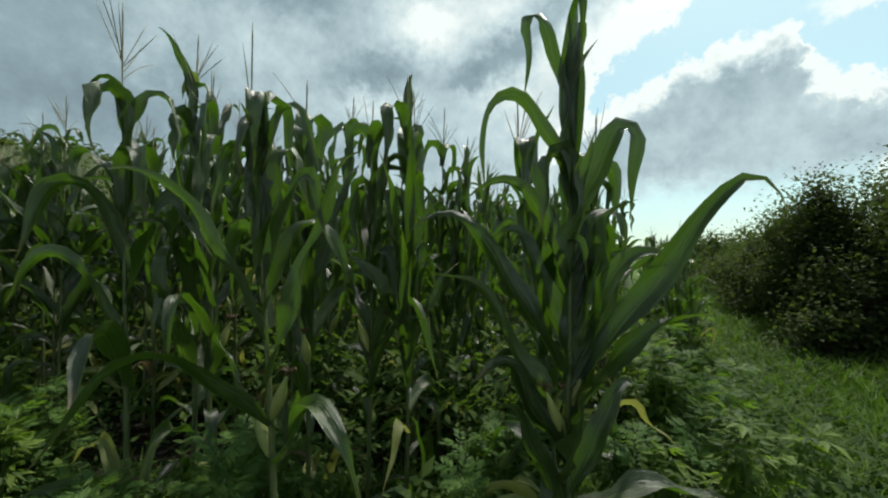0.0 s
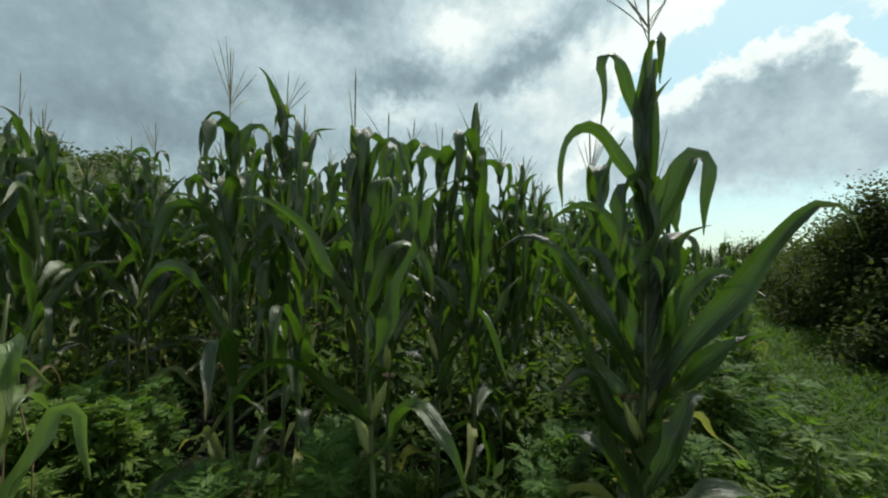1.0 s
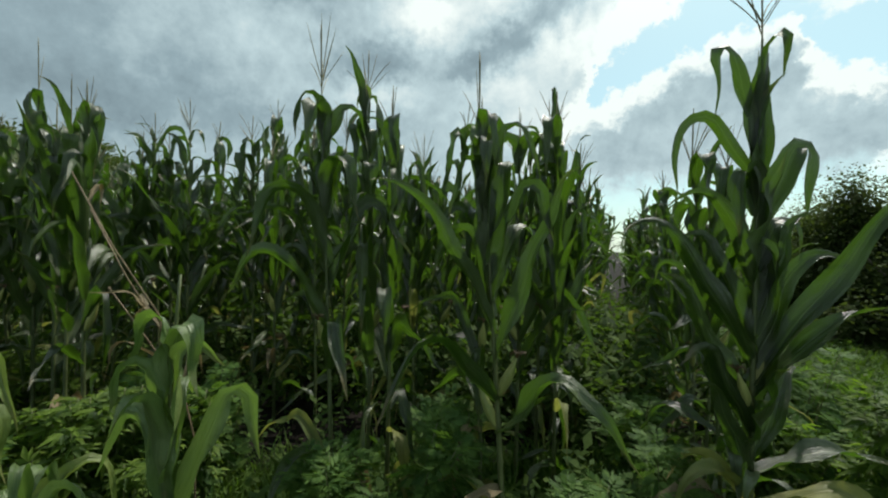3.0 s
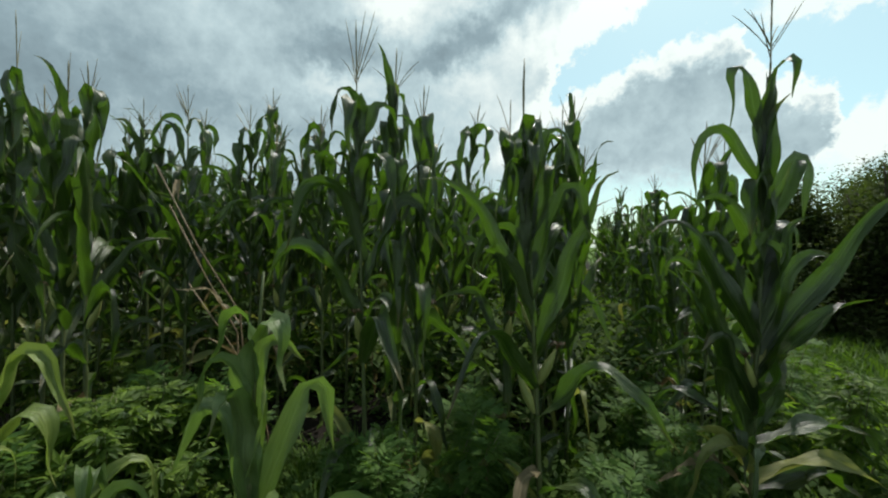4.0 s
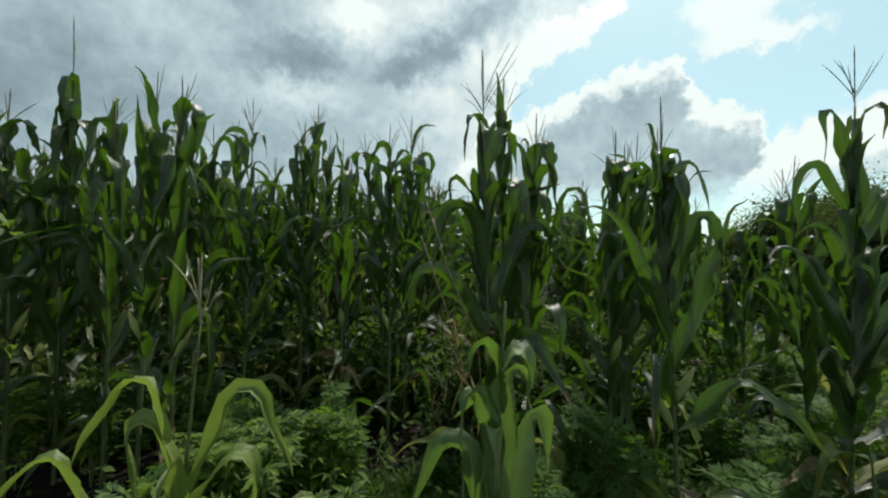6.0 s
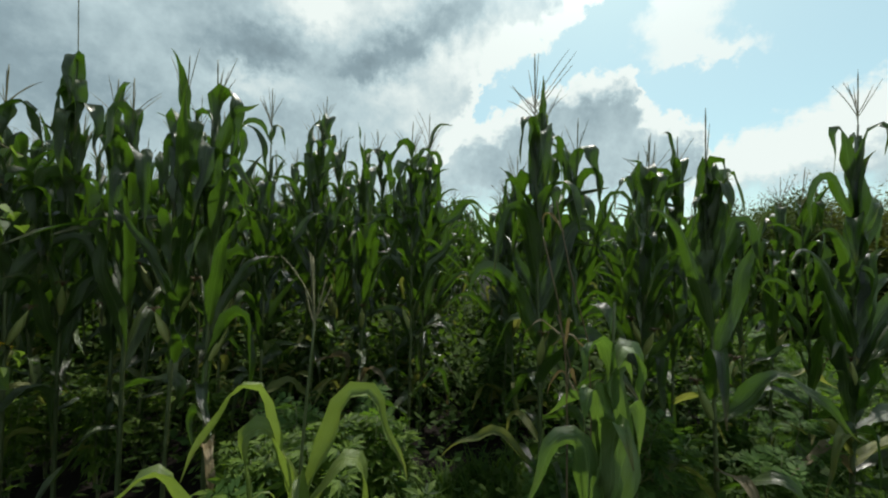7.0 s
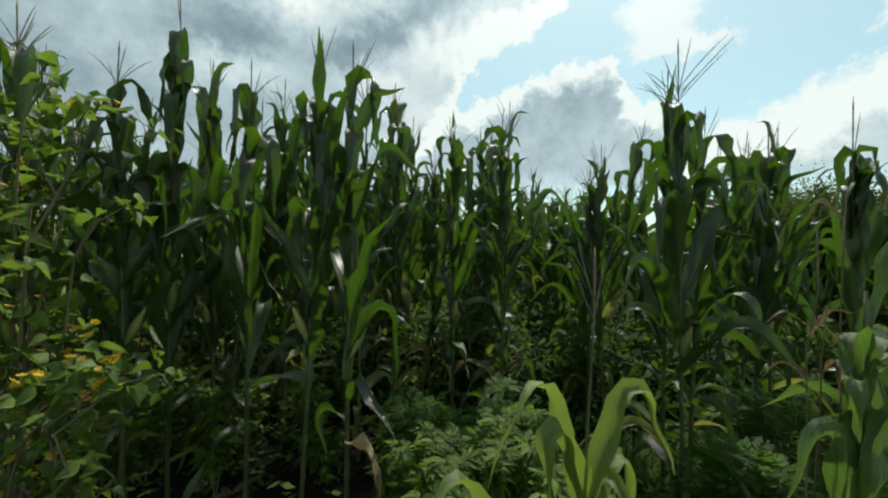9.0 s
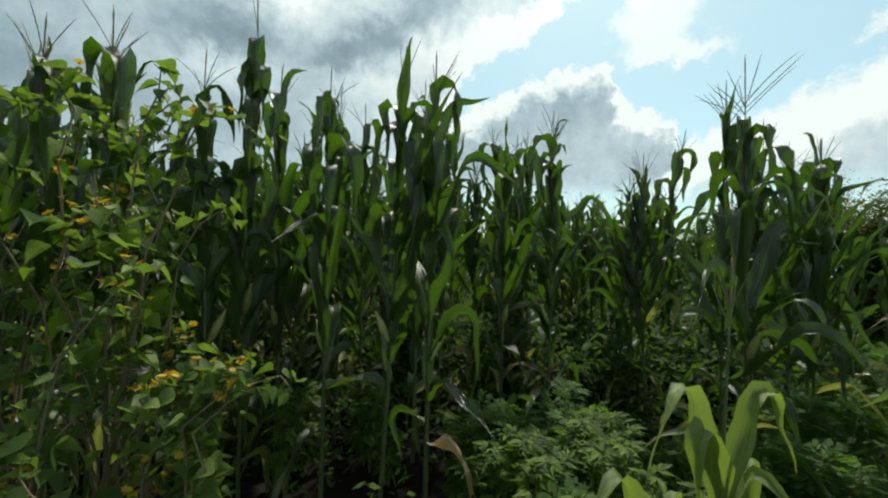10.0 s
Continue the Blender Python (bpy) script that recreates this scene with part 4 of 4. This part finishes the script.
def climber(x, y, tall, seed, flowers, spread=0.45, stems=8, label=""):
    """A scrambling plant with heart-shaped leaves, woody stems and small yellow flowers."""
    rnd = random.Random(seed)
    plant = new("flowering_climber")
    plant.empty_display_size = 0.1
    petals, vine = flower_mesh(), [b.mesh("leaf", VINE) for b in LEAVES["vine"]]
    for k in range(stems):
        a, h = rnd.uniform(0, math.tau), tall * rnd.uniform(0.55 if tall < 2 else 0.72, 1.0)
        lean = spread * rnd.uniform(0.3, 1.3)
        droop = rnd.uniform(0.0, 0.45)
        kinks = [Vector((rnd.gauss(0, 0.03), rnd.gauss(0, 0.03), 0)) * (i > 0) for i in range(10)]
        pts = [Vector((math.cos(a + 0.8 * q) * lean * q * 1.2, math.sin(a + 0.8 * q) * lean * q * 1.2, h * (math.sin(q * (1.57 + droop))))) + kinks[i] for i, q in ((i, i / 9) for i in range(10))]
        b = Build()
        b.tube(pts, [0.0075 - 0.0006 * i for i in range(10)], 5)
        stem = part("stem", b.mesh("stem", VINE_STEM), plant)
        q = 0.30
        while q < 1:
            f = q * 9
            i = min(8, int(f))
            p = pts[i].lerp(pts[i + 1], f - i)
            for j in range(3):
                kk = rnd.uniform(0.24, 0.56) if rnd.random() < 0.96 else rnd.uniform(0.7, 0.9)
                off = Vector((rnd.gauss(0, 0.035), rnd.gauss(0, 0.035), rnd.gauss(0.0, 0.02)))
                leaf = part("leaf", vine[rnd.randrange(3)], stem)
                leaf.matrix_basis = pose(*(p + off), rnd.gauss(0, 25), rnd.uniform(-25, 45), rnd.uniform(0, 360)) @ Matrix.Diagonal((kk, kk, kk, 1))
            if rnd.random() < flowers:
                for j in range(rnd.randint(2, 3)):
                    o = Vector((rnd.gauss(0, 0.025), rnd.gauss(0, 0.025), rnd.uniform(0.02, 0.06)))
                    kk = rnd.uniform(0.6, 1.05)
                    part("flower", petals, stem, "small yellow flower").matrix_basis = pose(*(p + o), rnd.gauss(0, 30), rnd.gauss(0, 30), 0) @ Matrix.Diagonal((kk, kk, kk, 1))
            q += rnd.uniform(0.04, 0.085)
    plant.matrix_basis = pose(x, y, height(x, y) - 0.02)
    return tagged(plant, label or "tangled green climber with heart-shaped leaves and yellow flowers", "climber", "climbers at the field edge")


def dry_stalks():
    """Broken brown stalks that lean over beside the young plant."""
    for seed, x, y, bend, top in ((1, -1.72, 0.98, 1.28, 1.74), (2, -1.76, 1.04, 1.26, 1.64), (3, -1.68, 1.05, 1.00, 1.40)):
        rnd = random.Random(seed)
        thing = new("dry_stalk")
        b = Build()
        pts = []
        for q in (i / 8 for i in range(9)):
            z = top * q
            over = max(0.0, z - bend)
            pts.append(Vector((-0.04 * q - 0.42 * over, -0.24 * over, z)) + Vector((rnd.gauss(0, 0.006), rnd.gauss(0, 0.006), 0)) * (q > 0))
        t = pts[-1]
        b.tube(pts, [0.004, 0.004, 0.0035, 0.003, 0.003, 0.0028, 0.0026, 0.0022, 0.002], 5)
        part("stem", b.mesh("stem", STALK_DRY), thing)
        for k in range(2):
            part("leaf", leaf_mesh(CORN_DRY, on_stalk(pts, t.z * rnd.uniform(0.66, 0.98)), rnd.uniform(100, 260), rnd.uniform(0.16, 0.3), 0.016, rnd.uniform(40, 70), 0.5, rnd.uniform(10, 150), 10, rnd.uniform(-60, 60), seed=k + 9 * seed), thing)
        thing.matrix_basis = pose(x, y, height(x, y))
        tagged(thing, "thin dry brown stalk leaning over beside a young corn plant", "dry stalk", "dry stalks")


def undergrowth():
    """Low small leaves all over the field floor, and the turf beside it."""
    b, one = Build(), []
    for k in range(8):
        c = Build()
        for j in range(12):
            a, r = dice.uniform(0, math.tau), dice.uniform(0.0, 0.09)
            p = Vector((math.cos(a) * r, math.sin(a) * r, dice.uniform(0.02, 0.32)))
            q = dice.uniform(0, math.tau)
            d = Vector((math.cos(q), math.sin(q), dice.uniform(-0.7, 0.8))) * dice.uniform(0.03, 0.065)
            w = Vector((-d.y, d.x, dice.uniform(-0.03, 0.03))) * 0.26
            c.fan([p, p + d * 0.45 + w, p + d, p + d * 0.45 - w])
        one.append(c)
    for _ in range(9000):
        a, s = dice.uniform(-12, 1.2), abs(dice.gauss(0, 1)) * 4.0 + 0.5
        if a > -4.6 and dice.random() < 0.1 and s < 1.2:
            continue
        x, y = at(a, s)
        if -4.9 < x < -2.95 and y < 3.3 and dice.random() < 0.88:
            continue
        if s < 2.6 and x > -2.95 and dice.random() < (0.75 if -2.25 < x < -1.45 else 0.45):
            continue
        k = dice.uniform(0.6, 1.6)
        b.take(one[dice.randrange(8)], pose(x, y, height(x, y), 0, 0, dice.uniform(0, 360)) @ Matrix.Diagonal((k, k, k, 1)))
    for _ in range(3400):      # knee-high weeds between the rows
        x, y = at(dice.uniform(-9.0, -0.4), dice.uniform(2.1, 6.5))
        k = dice.uniform(1.5, 2.9)
        b.take(one[dice.randrange(8)], pose(x, y, height(x, y), 0, 0, dice.uniform(0, 360)) @ Matrix.Diagonal((0.75 * k, 0.75 * k, k, 1)))
    for _ in range(3200):      # low weeds in the turf
        x, y = at(dice.uniform(0.5, 4.2), dice.uniform(0.0, 9.0))
        if noise.noise(Vector((x * 0.9, y * 0.9, 5))) < -0.05:
            continue
        k = dice.uniform(0.5, 1.2)
        b.take(one[dice.randrange(8)], pose(x, y, height(x, y), 0, 0, dice.uniform(0, 360)) @ Matrix.Diagonal((k, k, k, 1)))
    tagged(new("undergrowth", b.mesh("undergrowth", COVER, False)), "low small-leaved green weeds covering the field floor", "undergrowth", kind="stuff")
    g, tufts = Build(), []
    for k in range(10):
        c = Build()
        for j in range(16):
            a, r, h = dice.uniform(0, math.tau), dice.uniform(0, 0.07), dice.uniform(0.08, 0.24)
            p, o = Vector((math.cos(a) * r, math.sin(a) * r, 0)), dice.uniform(0, math.tau)
            d, w = Vector((math.cos(o), math.sin(o), 0)), Vector((-math.sin(o), math.cos(o), 0)) * 0.0045
            m1, tip = p + d * h * 0.2 + Vector((0, 0, h * 0.65)), p + d * h * dice.uniform(0.4, 0.9) + Vector((0, 0, h))
            start = len(c.points)
            for q in (p - w, p + w, m1 + w, m1 - w, tip):
                c.points.append(tuple(q))
                c.uv.append((0.3, 0.5))
            c.faces.extend([(start, start + 1, start + 2, start + 3), (start + 3, start + 2, start + 4)])
        tufts.append(c)
    for _ in range(5600):
        a, s = dice.uniform(0.2, 5.5), dice.uniform(-1, 1) ** 2 * 14 + dice.uniform(0, 3.5)
        x, y = at(a, s)
        k = dice.uniform(0.6, 1.5) * (1.0 + 0.25 * max(0, s - 5) * 0.3)
        g.take(tufts[dice.randrange(10)], pose(x, y, height(x, y), 0, 0, dice.uniform(0, 360)) @ Matrix.Diagonal((k, k, k, 1)))
    for _ in range(2600):
        x, y = dice.uniform(-2.9, 1.6), dice.uniform(0.9, 2.4)
        k = dice.uniform(0.6, 1.3)
        if x < -2.9 or (x < 0.4 and dice.random() < 0.4):
            continue
        g.take(tufts[dice.randrange(10)], pose(x, y, height(x, y), 0, 0, dice.uniform(0, 360)) @ Matrix.Diagonal((k, k, k, 1)))
    tagged(new("grass", g.mesh("grass", GRASS, False)), "rough green grass on the strip beside the corn", "grass", kind="stuff")


# ---- trees beside the field ----
def tree(x, y, tall, radius, seed, material, leaves=9000, leaf=0.055, bare=0.25, label=""):
    """A broad low tree: a forked trunk with limbs, and a loose crown of small leaves in clumps."""
    rnd = random.Random(seed)
    thing = new("tree")
    b, tips = Build(), []
    fork = Vector((rnd.gauss(0, 0.1), rnd.gauss(0, 0.1), tall * bare))
    b.tube([Vector((0, 0, -0.1)), fork * 0.5, fork], [0.13, 0.10, 0.09], 8)
    for k in range(15):
        a, up = rnd.uniform(0, math.tau), rnd.uniform(0.12, 0.9)
        tip = Vector((math.cos(a) * radius * rnd.uniform(0.45, 0.95) * (1.15 - 0.6 * up), math.sin(a) * radius * rnd.uniform(0.45, 0.95) * (1.15 - 0.6 * up), tall * (bare * 0.6 + (0.94 - bare * 0.6) * up)))
        mid = fork.lerp(tip, 0.5) + Vector((rnd.gauss(0, 0.15), rnd.gauss(0, 0.15), rnd.uniform(0.0, 0.25)))
        b.tube([fork, mid, tip], [0.055, 0.035, 0.010], 6)
        tips.append((tip, mid))
        for j in range(3):
            t2 = mid.lerp(tip, rnd.random()) + Vector((rnd.gauss(0, 0.30), rnd.gauss(0, 0.30), -abs(rnd.gauss(0.0, 0.20)))) * radius * 0.6
            b.tube([mid, mid.lerp(t2, 0.5) + Vector((0, 0, 0.06)), t2], [0.02, 0.014, 0.005], 4)
            tips.append((t2, mid))
    part("trunk", b.mesh("trunk", BARK), thing)
    c = Build()
    clumps = [(t.lerp(m, 0.12), rnd.uniform(0.26, 0.42) * radius) for t, m in tips] + [(m.lerp(t, 0.6), 0.30 * radius) for t, m in tips]
    for i in range(leaves):
        t, r = clumps[rnd.randrange(len(clumps))]
        p = t + Vector([max(-0.85, min(0.85, rnd.gauss(0, 0.42))) for _ in range(3)]) * r
        if p.z < 0.05:
            continue
        inner = i % 3 == 0
        if inner:
            p = t + (p - t) * 0.55
        d = Vector((rnd.gauss(0, 1), rnd.gauss(0, 1), rnd.gauss(-0.2, 0.6))).normalized() * leaf * rnd.uniform(0.6, 1.3) * (1.5 if inner else 1.0)
        w = d.cross(Vector((rnd.gauss(0, 0.5), rnd.gauss(0, 0.5), 1))).normalized() * d.length * 0.36
        c.fan([p, p + d * 0.45 + w, p + d, p + d * 0.45 - w])
    part("crown", c.mesh("crown", material, False), thing)
    thing.matrix_basis = pose(x, y, height(x, y), 0, 0, rnd.uniform(0, 360))
    return tagged(thing, label or "broad dark green tree with a low dense crown beside the grass", "tree", "trees along the grass")


def shrubs():
    """Low dense bushes that fill the foot of the tree line."""
    for i, (a, s) in enumerate(((3.3, 7.6), (3.4, 10.2), (3.6, 13.0), (4.0, 17.0), (4.3, 23.0), (4.8, 5.0), (5.6, 7.0), (5.4, 10.5), (6.0, 14.0), (5.2, 31.0), (7.0, 6.2))):
        k = 1.0 + 0.04 * s
        bush = tree(*at(a, s), 1.55 * k, 1.1 * k, 90 + i, TREE_LEAF, 16000, 0.050 * k, 0.03, "low dense dark green bush at the edge of the grass")
        bush.name = "bush"
        tagged(bush, category="bush", group="bushes along the grass")


def trees():
    for i, (a, s, tall, radius, mat, n) in enumerate(((4.5, 6.0, 3.6, 1.6, TREE_WARM, 60000), (3.8, 8.8, 3.75, 1.8, TREE_LEAF, 80000), (4.3, 7.4, 3.7, 1.7, TREE_LEAF, 50000), (3.9, 11.5, 3.0, 1.8, TREE_LEAF, 50000), (4.4, 15.0, 3.0, 2.1, TREE_LEAF, 15000),
                                                      (4.6, 20.0, 3.2, 2.5, TREE_LEAF, 12000), (5.5, 27.0, 3.6, 3.2, TREE_LEAF, 11000), (5.5, 38.0, 4.0, 4.0, TREE_LEAF, 9000), (6.2, 8.2, 3.7, 2.0, TREE_LEAF, 40000),
                                                      (6.6, 4.2, 4.0, 2.2, TREE_WARM, 34000), (7.2, 12.5, 3.9, 2.5, TREE_LEAF, 26000), (5.6, 10.0, 3.8, 1.7, TREE_LEAF, 34000), (6.6, 9.4, 4.4, 1.9, TREE_WARM, 34000))):
        tree(*at(a, s), tall, radius, 70 + i, mat, n, 0.050 if s < 10 else 0.075 if s < 16 else 0.12, 0.06)


dry_stalks()
weeds()
climber(-4.30, 1.94, 1.25, 61, 0.22, 0.33, 11)
climber(-4.75, 2.05, 1.7, 62, 0.18, 0.5, 12)
climber(-4.55, 2.35, 2.25, 63, 0.2, 0.42, 13, "tall climber with yellow flowers growing up among the corn")
climber(-5.15, 2.55, 2.3, 64, 0.18, 0.5, 13, "tall climber with yellow flowers growing up among the corn")
trees()
shrubs()
undergrowth()
